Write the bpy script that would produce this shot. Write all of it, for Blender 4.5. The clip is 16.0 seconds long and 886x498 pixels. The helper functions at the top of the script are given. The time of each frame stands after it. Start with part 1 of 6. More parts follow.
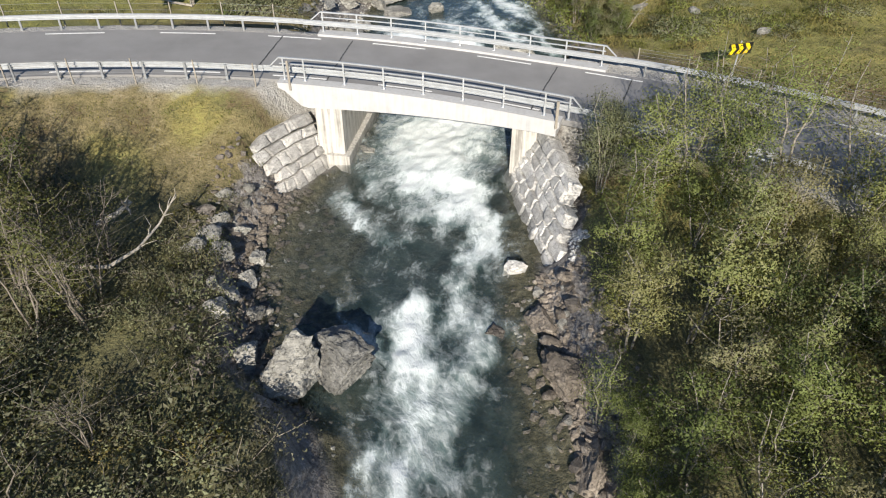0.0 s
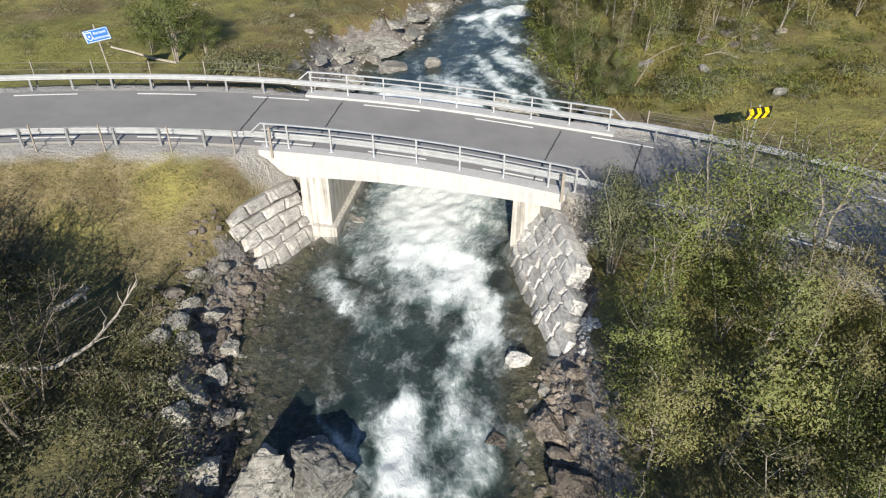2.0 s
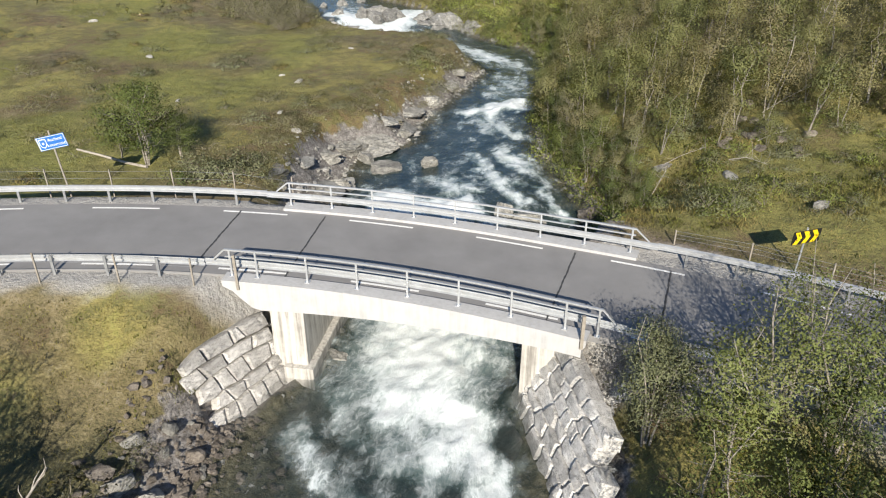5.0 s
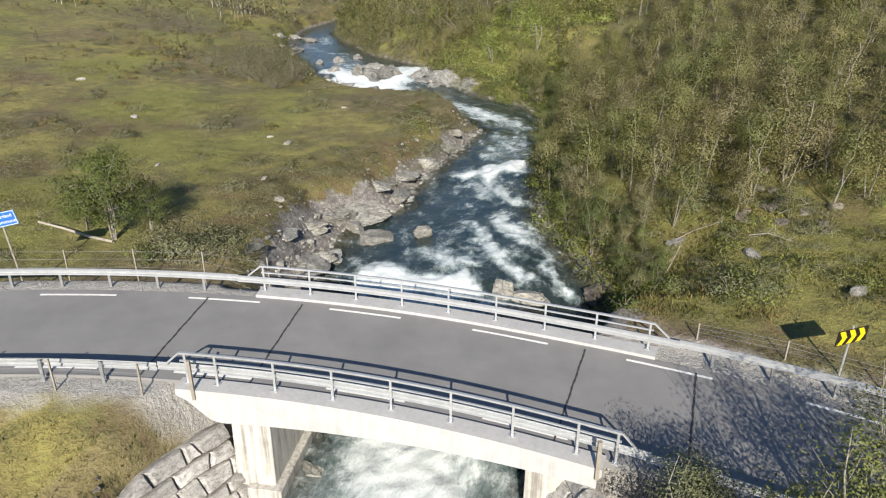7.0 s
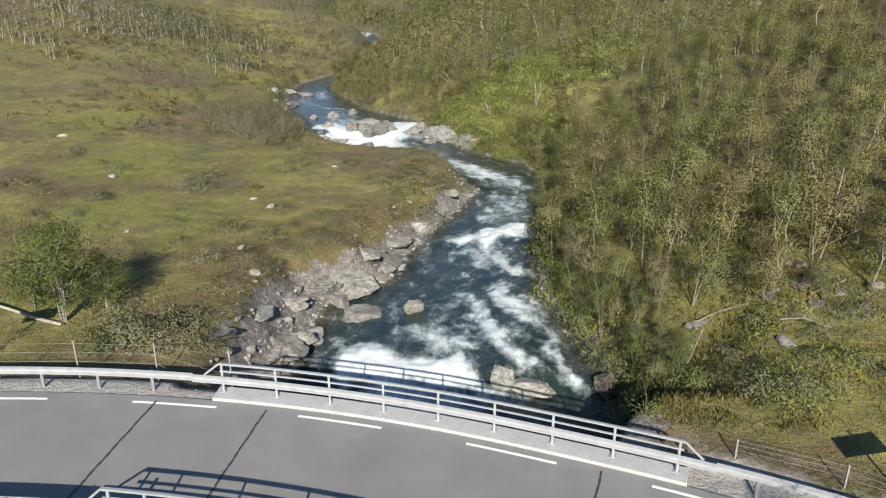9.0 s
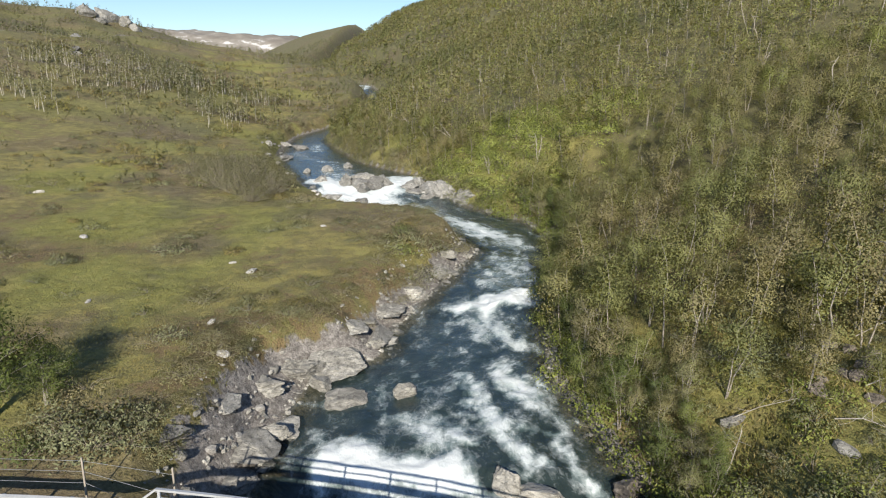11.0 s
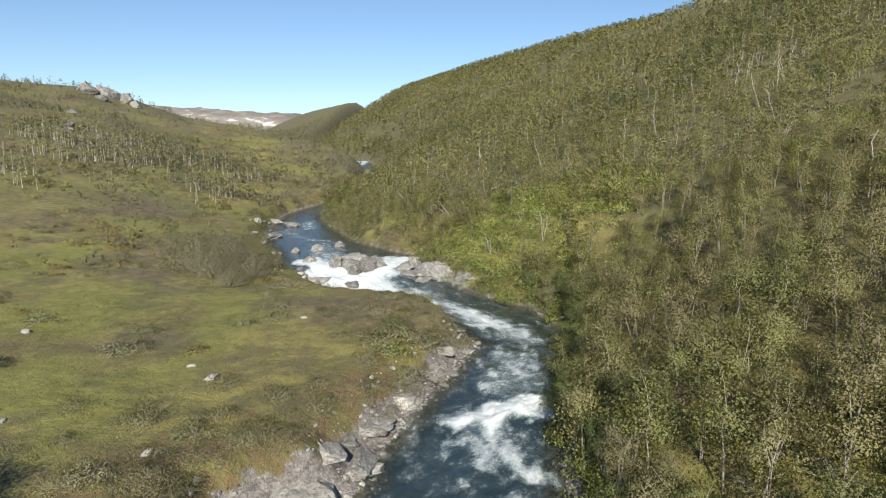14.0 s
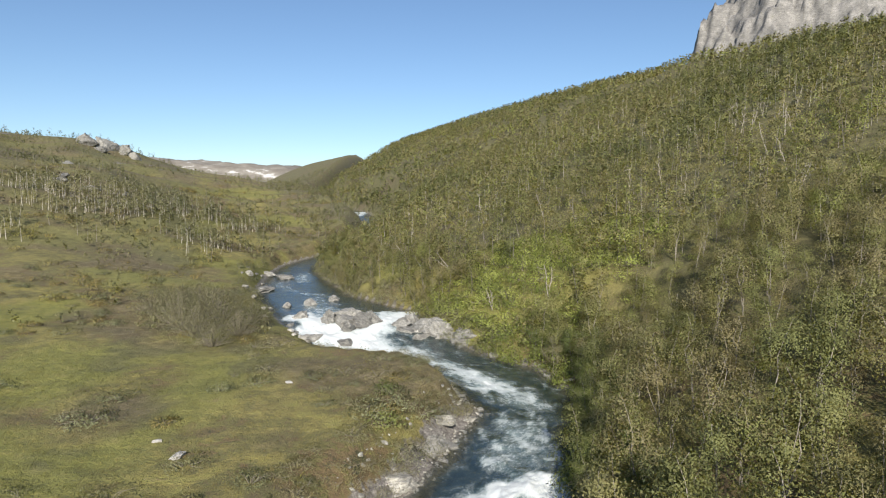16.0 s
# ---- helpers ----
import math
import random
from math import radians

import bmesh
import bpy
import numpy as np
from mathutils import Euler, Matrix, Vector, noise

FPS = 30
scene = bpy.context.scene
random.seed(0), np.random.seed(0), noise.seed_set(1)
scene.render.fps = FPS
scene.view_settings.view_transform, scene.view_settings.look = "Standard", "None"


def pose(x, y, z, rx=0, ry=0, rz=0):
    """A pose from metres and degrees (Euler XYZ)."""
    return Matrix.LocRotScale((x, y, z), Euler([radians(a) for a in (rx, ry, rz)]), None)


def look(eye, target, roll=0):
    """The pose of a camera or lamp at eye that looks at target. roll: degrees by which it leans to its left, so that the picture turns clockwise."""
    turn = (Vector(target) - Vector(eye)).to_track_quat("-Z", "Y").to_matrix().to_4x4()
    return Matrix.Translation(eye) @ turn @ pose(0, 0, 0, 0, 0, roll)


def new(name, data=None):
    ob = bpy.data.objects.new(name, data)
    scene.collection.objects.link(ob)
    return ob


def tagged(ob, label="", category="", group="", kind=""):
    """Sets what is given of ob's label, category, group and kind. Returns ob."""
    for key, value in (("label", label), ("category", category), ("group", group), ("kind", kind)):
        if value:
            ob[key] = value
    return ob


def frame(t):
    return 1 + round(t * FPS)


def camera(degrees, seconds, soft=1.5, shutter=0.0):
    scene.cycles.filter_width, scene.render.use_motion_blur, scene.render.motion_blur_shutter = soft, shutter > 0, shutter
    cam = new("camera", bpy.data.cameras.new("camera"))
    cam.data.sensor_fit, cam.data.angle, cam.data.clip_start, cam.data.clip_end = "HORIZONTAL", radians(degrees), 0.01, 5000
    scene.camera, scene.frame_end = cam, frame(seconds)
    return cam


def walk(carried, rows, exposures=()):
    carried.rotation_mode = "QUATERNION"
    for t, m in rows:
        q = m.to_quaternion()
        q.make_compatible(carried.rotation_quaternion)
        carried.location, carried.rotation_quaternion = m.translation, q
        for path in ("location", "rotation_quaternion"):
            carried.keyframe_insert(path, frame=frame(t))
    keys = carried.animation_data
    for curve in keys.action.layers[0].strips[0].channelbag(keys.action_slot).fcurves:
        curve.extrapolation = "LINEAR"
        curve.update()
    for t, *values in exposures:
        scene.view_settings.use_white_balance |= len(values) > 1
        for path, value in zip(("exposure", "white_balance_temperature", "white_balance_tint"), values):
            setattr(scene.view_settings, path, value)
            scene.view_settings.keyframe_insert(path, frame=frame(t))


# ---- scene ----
cam = camera(67.0, 16.0, soft=1.15)
METRES, EYE, TILT, LEAN, TURN = 32.7, 13.7, -36.5, 0.0, 0.0
ROWS = [
    (0.0, 0.0, 0.0, 0.0, 0.0, 0.0, -0.0),
    (0.5, 0.0028, 0.0221, 0.0147, 0.04, 0.39, -0.0),
    (1.0, 0.0044, 0.044, 0.0297, 0.0, 1.26, 0.03),
    (1.5, 0.0061, 0.0657, 0.0443, 0.01, 2.31, 0.01),
    (2.0, 0.0068, 0.0878, 0.0591, -0.01, 3.34, 0.01),
    (2.5, 0.0083, 0.1103, 0.0742, 0.04, 4.38, 0.0),
    (3.0, 0.008, 0.1325, 0.0898, -0.03, 5.39, -0.0),
    (3.5, 0.008, 0.1548, 0.1052, -0.05, 6.42, 0.01),
    (4.0, 0.0084, 0.1769, 0.1212, -0.07, 7.44, -0.0),
    (4.5, 0.0096, 0.2007, 0.1382, -0.05, 8.55, -0.01),
    (7.0, 0.0206, 0.3171, 0.2284, -0.13, 13.76, -0.02),
    (7.5, 0.0237, 0.3419, 0.2471, -0.16, 14.8, -0.02),
    (8.0, 0.0265, 0.3677, 0.2662, -0.19, 15.84, -0.02),
    (8.5, 0.0292, 0.3937, 0.2859, -0.21, 16.89, -0.03),
    (9.0, 0.0316, 0.4199, 0.3061, -0.23, 17.92, -0.04),
    (11.5, 0.0401, 0.5598, 0.4088, -0.35, 23.16, -0.05),
    (12.0, 0.0416, 0.5897, 0.4307, -0.36, 24.2, -0.04),
    (12.5, 0.0429, 0.6198, 0.4527, -0.39, 25.24, -0.04),
    (13.0, 0.0439, 0.6492, 0.474, -0.4, 26.27, -0.03),
    (13.5, 0.0442, 0.6779, 0.4941, -0.42, 27.31, -0.03),
    (14.0, 0.044, 0.7055, 0.5138, -0.42, 28.35, -0.02),
    (14.5, 0.0438, 0.7323, 0.5323, -0.44, 29.41, -0.0),
    (15.0, 0.0442, 0.7582, 0.5504, -0.46, 30.47, 0.0),
    (15.5, 0.0446, 0.7832, 0.5683, -0.47, 31.57, 0.01),
    (16.0, 0.0452, 0.8083, 0.5857, -0.49, 32.7, 0.03),
]
walk(cam, [(t, pose(0, 0, EYE, TILT, LEAN, TURN) @ pose(METRES * x, METRES * y, METRES * z, 90 + pitch, roll, yaw)) for t, x, y, z, yaw, pitch, roll in ROWS],
     exposures=[(0.0, 0.63), (16.0, 0.62)])

# ---- light ----
SUN_EL = 26.0
world = bpy.data.worlds.new("world")
scene.world = world
world.use_nodes = True
wn = world.node_tree
sky = wn.nodes.new("ShaderNodeTexSky")
sky.sky_type, sky.sun_disc = "NISHITA", False
sky.sun_elevation, sky.sun_rotation = radians(SUN_EL), radians(180)
sky.air_density, sky.dust_density, sky.ozone_density, sky.altitude = 1.0, 0.15, 3.5, 1000
wn.nodes["Background"].inputs["Strength"].default_value = 0.08
wn.links.new(sky.outputs[0], wn.nodes["Background"].inputs["Color"])
sun = new("sun", bpy.data.lights.new("sun", "SUN"))
sun.data.energy, sun.data.angle, sun.data.color = 5.0, radians(0.53), (1.0, 0.92, 0.79)
sun.matrix_world = look((0, -50 * math.cos(radians(SUN_EL)), 50 * math.sin(radians(SUN_EL))), (1.0, 0, 0))

# ---- noise and helpers ----
def lattice(ix, iy, iz, seed):
    h = (ix.astype(np.int64) * 374761393 + iy.astype(np.int64) * 668265263 + iz.astype(np.int64) * 2147483647 + seed * 1274126177) & 0x7FFFFFFF
    h = ((h ^ (h >> 13)) * 1274126177) & 0x7FFFFFFF
    return ((h ^ (h >> 16)) & 0xFFFF) / 65535.0


def vnoise(x, y, z=0.0, seed=0):
    """Value noise in -1..1 on arrays."""
    x, y, z = np.broadcast_arrays(np.asarray(x, float), np.asarray(y, float), np.asarray(z, float))
    ix, iy, iz = np.floor(x), np.floor(y), np.floor(z)
    fx, fy, fz = x - ix, y - iy, z - iz
    fx, fy, fz = (f * f * (3 - 2 * f) for f in (fx, fy, fz))
    out = 0
    for dx in (0, 1):
        for dy in (0, 1):
            for dz in (0, 1):
                w = (fx if dx else 1 - fx) * (fy if dy else 1 - fy) * (fz if dz else 1 - fz)
                out = out + w * lattice(ix + dx, iy + dy, iz + dz, seed)
    return out * 2 - 1


def fbm(x, y, z=0.0, seed=0, octaves=4):
    total, amp = 0, 0.5
    for k in range(octaves):
        total = total + amp * vnoise(np.asarray(x) * 2 ** k, np.asarray(y) * 2 ** k, np.asarray(z) * 2 ** k, seed + k)
        amp *= 0.5
    return total


def smooth(a, b, x):
    t = np.clip((np.asarray(x, float) - a) / (b - a), 0, 1)
    return t * t * (3 - 2 * t)


def unit(v):
    return v / (np.linalg.norm(v, axis=-1, keepdims=True) + 1e-9)


def mesh_of(name, verts, faces, mats, attrs=(), shade=True, slots=None):
    """A mesh from arrays; faces is an (n, k) array or a list of such arrays."""
    me = bpy.data.meshes.new(name)
    faces = faces if isinstance(faces, list) else [faces]
    faces = [np.asarray(f, np.int32) for f in faces if len(f)]
    loops = np.concatenate([f.ravel() for f in faces])
    counts = np.concatenate([np.full(len(f), f.shape[1], np.int32) for f in faces])
    me.vertices.add(len(verts))
    me.vertices.foreach_set("co", np.asarray(verts, np.float32).ravel())
    me.loops.add(len(loops))
    me.loops.foreach_set("vertex_index", loops)
    me.polygons.add(len(counts))
    me.polygons.foreach_set("loop_start", np.concatenate([[0], np.cumsum(counts)[:-1]]).astype(np.int32))
    me.polygons.foreach_set("use_smooth", np.full(len(counts), shade))
    for m in mats if isinstance(mats, (list, tuple)) else [mats]:
        me.materials.append(m)
    if slots is not None:
        me.polygons.foreach_set("material_index", np.asarray(slots, np.int32))
    for key, values in dict(attrs).items():
        values = np.asarray(values, np.float32)
        a = me.attributes.new(key, "FLOAT" if values.ndim == 1 else "FLOAT_VECTOR", "POINT")
        a.data.foreach_set("value" if values.ndim == 1 else "vector", values.ravel())
    me.update(calc_edges=True)
    return me


def part_mesh(name, me, parent=None, label=""):
    ob = new(name, me)
    if parent:
        ob.parent = parent
    return tagged(ob, label)


def part(name, bm, material, parent=None, label="", shade=False):
    """Links a bmesh as one mesh object under a thing or a part."""
    me = bpy.data.meshes.new(name)
    bm.to_mesh(me)
    bm.free()
    me.materials.append(material)
    if shade:
        me.polygons.foreach_set("use_smooth", np.full(len(me.polygons), True))
    return part_mesh(name, me, parent, label)


def thing(name, label, category, group="", kind="", at=(0, 0, 0)):
    ob = new(name)
    ob.location = at
    return tagged(ob, label, category, group, kind)


def tube(points, radii, sides=6):
    """Vertices and quads of a tube along points."""
    P = np.asarray(points, float)
    n = len(P)
    T = np.gradient(P, axis=0)
    T /= np.linalg.norm(T, axis=1)[:, None] + 1e-9
    ref = np.where(np.abs(T[:, 2:3]) > 0.8, np.array([[1.0, 0, 0]]), np.array([[0, 0, 1.0]]))
    A = np.cross(T, ref)
    A /= np.linalg.norm(A, axis=1)[:, None] + 1e-9
    B = np.cross(T, A)
    ang = np.arange(sides) / sides * 2 * math.pi
    V = P[:, None] + np.asarray(radii, float)[:, None, None] * (np.cos(ang)[None, :, None] * A[:, None] + np.sin(ang)[None, :, None] * B[:, None])
    i = np.arange(n - 1)[:, None] * sides
    j = np.arange(sides)[None]
    k = (j + 1) % sides
    F = np.stack([i + j, i + k, i + sides + k, i + sides + j], -1).reshape(-1, 4)
    return V.reshape(-1, 3), F


def merge(pieces):
    """Joins (verts, faces) pairs."""
    vs, fs, o = [], [], 0
    for v, f in pieces:
        vs.append(v)
        fs.append(np.asarray(f) + o)
        o += len(v)
    return np.concatenate(vs), np.concatenate(fs)


def box(bm, m, sx, sy, sz):
    """A box of the given size centred on the pose m."""
    return bmesh.ops.create_cube(bm, size=1.0, matrix=m @ Matrix.Diagonal((sx, sy, sz, 1)))


# ---- materials ----
def material(name, rough=0.8, metal=0.0):
    m = bpy.data.materials.new(name)
    m.use_nodes = True
    b = m.node_tree.nodes["Principled BSDF"]
    b.inputs["Roughness"].default_value, b.inputs["Metallic"].default_value = rough, metal
    return m, m.node_tree, b


def node(nt, kind, **values):
    n = nt.nodes.new(kind)
    for key, v in values.items():
        n.inputs[key.replace("_", " ")].default_value = v
    return n


def noise_node(nt, scale, detail=5.0, rough=0.6, stretch=None, coord="Object", swirl=0.0):
    co = nt.nodes.new("ShaderNodeTexCoord")
    n = node(nt, "ShaderNodeTexNoise", Scale=scale, Detail=detail, Roughness=rough, Distortion=swirl)
    if stretch:
        mp = nt.nodes.new("ShaderNodeMapping")
        mp.inputs["Scale"].default_value = stretch
        nt.links.new(co.outputs[coord], mp.inputs[0])
        nt.links.new(mp.outputs[0], n.inputs["Vector"])
    else:
        nt.links.new(co.outputs[coord], n.inputs["Vector"])
    return n.outputs["Fac"]


def ramp(nt, fac, stops):
    r = nt.nodes.new("ShaderNodeValToRGB")
    e = r.color_ramp.elements
    while len(e) < len(stops):
        e.new(0.5)
    for k, (p, c) in enumerate(stops):
        e[k].position, e[k].color = p, (*c, 1) if len(c) == 3 else c
    nt.links.new(fac, r.inputs[0])
    return r.outputs[0]


def mix(nt, fac, a, b, blend="MIX"):
    n = nt.nodes.new("ShaderNodeMix")
    n.data_type, n.blend_type = "RGBA", blend
    for sock, v in ((n.inputs[0], fac), (n.inputs[6], a), (n.inputs[7], b)):
        if hasattr(v, "links"):
            nt.links.new(v, sock)
        else:
            sock.default_value = v if isinstance(v, float) else (*v, 1)
    return n.outputs[2]


def maths(nt, op, a, b=0.0, clamp=False):
    n = nt.nodes.new("ShaderNodeMath")
    n.operation, n.use_clamp = op, clamp
    for sock, v in ((n.inputs[0], a), (n.inputs[1], b)):
        if hasattr(v, "links"):
            nt.links.new(v, sock)
        else:
            sock.default_value = v
    return n.outputs[0]


def attribute(nt, name):
    n = nt.nodes.new("ShaderNodeAttribute")
    n.attribute_name = name
    return n.outputs["Fac"]


def bump(nt, b, height, strength=0.4, distance=0.05):
    n = node(nt, "ShaderNodeBump", Strength=strength, Distance=distance)
    nt.links.new(height, n.inputs["Height"])
    nt.links.new(n.outputs[0], b.inputs["Normal"])


def object_random(nt):
    return nt.nodes.new("ShaderNodeObjectInfo").outputs["Random"]


def plain(name, colour, rough=0.6, metal=0.0, vary=0.25, scale=6.0, grain=60.0):
    m, nt, b = material(name, rough, metal)
    n = noise_node(nt, scale)
    g = noise_node(nt, grain, 3)
    f = maths(nt, "ADD", maths(nt, "MULTIPLY", n, 0.6), maths(nt, "MULTIPLY", g, 0.4))
    dark = tuple(c * (1 - vary) for c in colour)
    light = tuple(min(1, c * (1 + vary)) for c in colour)
    nt.links.new(ramp(nt, f, [(0.3, dark), (0.7, light)]), b.inputs["Base Color"])
    bump(nt, b, g, 0.15, 0.01)
    return m


def stone_material(name, dark, mid, light, scale=1.0, wet=False):
    m, nt, b = material(name, 0.35 if wet else 0.85)
    big = noise_node(nt, 1.3 * scale, 6, 0.65)
    fine = noise_node(nt, 14 * scale, 6, 0.7)
    strata = noise_node(nt, 3.0 * scale, 4, 0.6, (1, 1, 4))
    f = maths(nt, "ADD", maths(nt, "MULTIPLY", big, 0.45), maths(nt, "ADD", maths(nt, "MULTIPLY", fine, 0.3), maths(nt, "MULTIPLY", strata, 0.25)))
    col = ramp(nt, f, [(0.33, dark), (0.5, mid), (0.66, light)])
    lichen = ramp(nt, noise_node(nt, 5 * scale, 4), [(0.58, (0, 0, 0)), (0.7, (1, 1, 1))])
    col = mix(nt, maths(nt, "MULTIPLY", lichen, 0.35), col, (0.12, 0.12, 0.06))
    crack = ramp(nt, maths(nt, "ABSOLUTE", maths(nt, "SUBTRACT", noise_node(nt, 1.7 * scale, 5, 0.6, (1, 1, 2.2)), 0.5)), [(0.0, (0.4, 0.4, 0.4)), (0.02, (1, 1, 1))])
    col = mix(nt, 0.85, col, crack, "MULTIPLY")
    r = object_random(nt)
    hsv = nt.nodes.new("ShaderNodeHueSaturation")
    nt.links.new(maths(nt, "ADD", maths(nt, "MULTIPLY", r, 0.5), 0.75), hsv.inputs["Value"])
    nt.links.new(col, hsv.inputs["Color"])
    nt.links.new(hsv.outputs[0], b.inputs["Base Color"])
    bump(nt, b, maths(nt, "ADD", maths(nt, "ADD", fine, maths(nt, "MULTIPLY", strata, 1.5)), crack), 0.7, 0.06)
    return m


ROCK = stone_material("river_rock", (0.11, 0.106, 0.096), (0.275, 0.267, 0.243), (0.51, 0.497, 0.456))
GREY_ROCK = stone_material("cascade_rock", (0.08, 0.08, 0.075), (0.22, 0.216, 0.203), (0.45, 0.442, 0.415))
BROWN_ROCK = stone_material("brown_shore_rock", (0.065, 0.055, 0.044), (0.195, 0.166, 0.138), (0.403, 0.358, 0.312))
DARK_ROCK = stone_material("wet_dark_rock", (0.0364, 0.0325, 0.0286), (0.111, 0.0975, 0.0858), (0.247, 0.221, 0.195), wet=True)
BLOCK = stone_material("quarried_stone", (0.27, 0.257, 0.243), (0.513, 0.493, 0.466), (0.756, 0.729, 0.689), 1.6)
PALE = stone_material("pale_rubble", (0.32, 0.31, 0.298), (0.6, 0.585, 0.565), (0.76, 0.75, 0.73), 1.6)
CLIFF = stone_material("cliff_rock", (0.06, 0.06, 0.06), (0.17, 0.165, 0.16), (0.31, 0.3, 0.29), 0.09)

# asphalt: fine aggregate, wheel tracks polished a little lighter
ASPHALT, nt, b = material("asphalt", 0.85)
agg = noise_node(nt, 90, 4, 0.7)
wide = noise_node(nt, 0.5, 5)
f = maths(nt, "ADD", maths(nt, "MULTIPLY", agg, 0.45), maths(nt, "MULTIPLY", wide, 0.55))
nt.links.new(ramp(nt, f, [(0.3, (0.178, 0.174, 0.173)), (0.7, (0.27, 0.266, 0.264))]), b.inputs["Base Color"])
bump(nt, b, agg, 0.4, 0.01)

CONCRETE, nt, b = material("pale_concrete", 0.8)
cn = noise_node(nt, 1.6, 6, 0.65)
streak = noise_node(nt, 2.2, 4, 0.6, (3, 3, 0.25))
f = maths(nt, "ADD", maths(nt, "MULTIPLY", cn, 0.5), maths(nt, "MULTIPLY", streak, 0.5))
nt.links.new(ramp(nt, f, [(0.3, (0.36, 0.356, 0.352)), (0.5, (0.45, 0.447, 0.445)), (0.7, (0.5, 0.498, 0.498))]), b.inputs["Base Color"])
bump(nt, b, noise_node(nt, 40, 3), 0.15, 0.01)

OLD_CONCRETE, nt, b = material("board_marked_concrete", 0.85)
cn = noise_node(nt, 1.2, 6, 0.65)
boards = noise_node(nt, 1.0, 3, 0.6, (7, 7, 0.3))
f = maths(nt, "ADD", maths(nt, "MULTIPLY", cn, 0.35), maths(nt, "MULTIPLY", boards, 0.65))
nt.links.new(ramp(nt, f, [(0.35, (0.23, 0.215, 0.195)), (0.5, (0.46, 0.44, 0.405)), (0.65, (0.62, 0.6, 0.56))]), b.inputs["Base Color"])
bump(nt, b, boards, 0.4, 0.02)

STEEL = plain("galvanised_steel", (0.5, 0.515, 0.53), 0.45, 0.5, 0.18, 3.0, 25.0)
POST_WOOD = plain("weathered_wood", (0.28, 0.25, 0.21), 0.85, 0, 0.3, 4, 30)
PAINT = plain("road_paint", (0.78, 0.78, 0.76), 0.6, 0, 0.1, 3, 40)
TAR = plain("tar_joint", (0.045, 0.045, 0.045), 0.6, 0, 0.3, 8, 40)
YELLOW = plain("sign_yellow", (0.80, 0.56, 0.01), 0.4, 0, 0.06, 2, 10)
BLACK = plain("sign_black", (0.012, 0.012, 0.012), 0.4, 0, 0.1, 2, 10)
BLUE = plain("sign_blue", (0.016, 0.13, 0.45), 0.4, 0, 0.08, 2, 10)
WHITE = plain("sign_white", (0.75, 0.77, 0.8), 0.4, 0, 0.05, 2, 10)
GALV_DARK = plain("dull_zinc", (0.30, 0.31, 0.32), 0.6, 0.5, 0.2, 4, 30)


def bark_material(name, pale, dark):
    m, nt, b = material(name, 0.8)
    n = noise_node(nt, 4, 5, 0.7, (1, 1, 2.5))
    nt.links.new(ramp(nt, n, [(0.35, dark), (0.52, pale), (0.8, tuple(min(1, c * 1.25) for c in pale))]), b.inputs["Base Color"])
    return m


BARK = bark_material("birch_bark", (0.27, 0.245, 0.21), (0.05, 0.042, 0.035))
PALE_BARK = bark_material("bare_birch_bark", (0.19, 0.165, 0.135), (0.05, 0.042, 0.035))
DEAD = bark_material("bleached_wood", (0.37, 0.34, 0.29), (0.2, 0.17, 0.14))
STEM = bark_material("white_birch_bark", (0.5, 0.47, 0.41), (0.2, 0.18, 0.15))
TWIG = bark_material("twig_bark", (0.22, 0.195, 0.15), (0.09, 0.078, 0.06))


def leaf_material(name, stops, through_it=0.3, own=0.6):
    m, nt, b = material(name, 0.55)
    tone = attribute(nt, "tone")
    f = maths(nt, "ADD", maths(nt, "MULTIPLY", tone, 1 - own), maths(nt, "MULTIPLY", object_random(nt), own))
    col = ramp(nt, f, stops)
    nt.links.new(col, b.inputs["Base Color"])
    b.inputs["Specular IOR Level"].default_value = 0.2
    t = nt.nodes.new("ShaderNodeBsdfTranslucent")
    lie = nt.nodes.new("ShaderNodeAttribute")
    lie.attribute_name = "lie"
    turned = nt.nodes.new("ShaderNodeVectorTransform")
    turned.vector_type, turned.convert_from, turned.convert_to = "NORMAL", "OBJECT", "WORLD"
    nt.links.new(lie.outputs["Vector"], turned.inputs[0])
    nt.links.new(turned.outputs[0], b.inputs["Normal"])
    nt.links.new(turned.outputs[0], t.inputs["Normal"])
    nt.links.new(mix(nt, 1.0, col, (1.0, 1.0, 0.45), "MULTIPLY"), t.inputs["Color"])
    s = nt.nodes.new("ShaderNodeMixShader")
    s.inputs[0].default_value = through_it
    nt.links.new(b.outputs[0], s.inputs[1])
    nt.links.new(t.outputs[0], s.inputs[2])
    nt.links.new(s.outputs[0], nt.nodes["Material Output"].inputs[0])
    return m


LEAF = leaf_material("birch_leaves", [(0.08, (0.112, 0.146, 0.056)), (0.3, (0.179, 0.218, 0.072)), (0.5, (0.241, 0.280, 0.092)), (0.66, (0.297, 0.280, 0.137)), (0.8, (0.263, 0.246, 0.146)), (0.95, (0.246, 0.314, 0.084))], 0.45, 0.72)
HILL_TONES = [(0.03, (0.146, 0.165, 0.076)), (0.25, (0.229, 0.248, 0.102)), (0.45, (0.286, 0.286, 0.125)), (0.6, (0.330, 0.298, 0.155)), (0.72, (0.286, 0.248, 0.152)), (0.84, (0.286, 0.311, 0.108)), (0.97, (0.330, 0.368, 0.125))]
LEAF_FAR = leaf_material("hillside_leaves", HILL_TONES, 0.46)
LEAF_WOOD = leaf_material("wood_leaves", HILL_TONES, 0.46, 0.0)
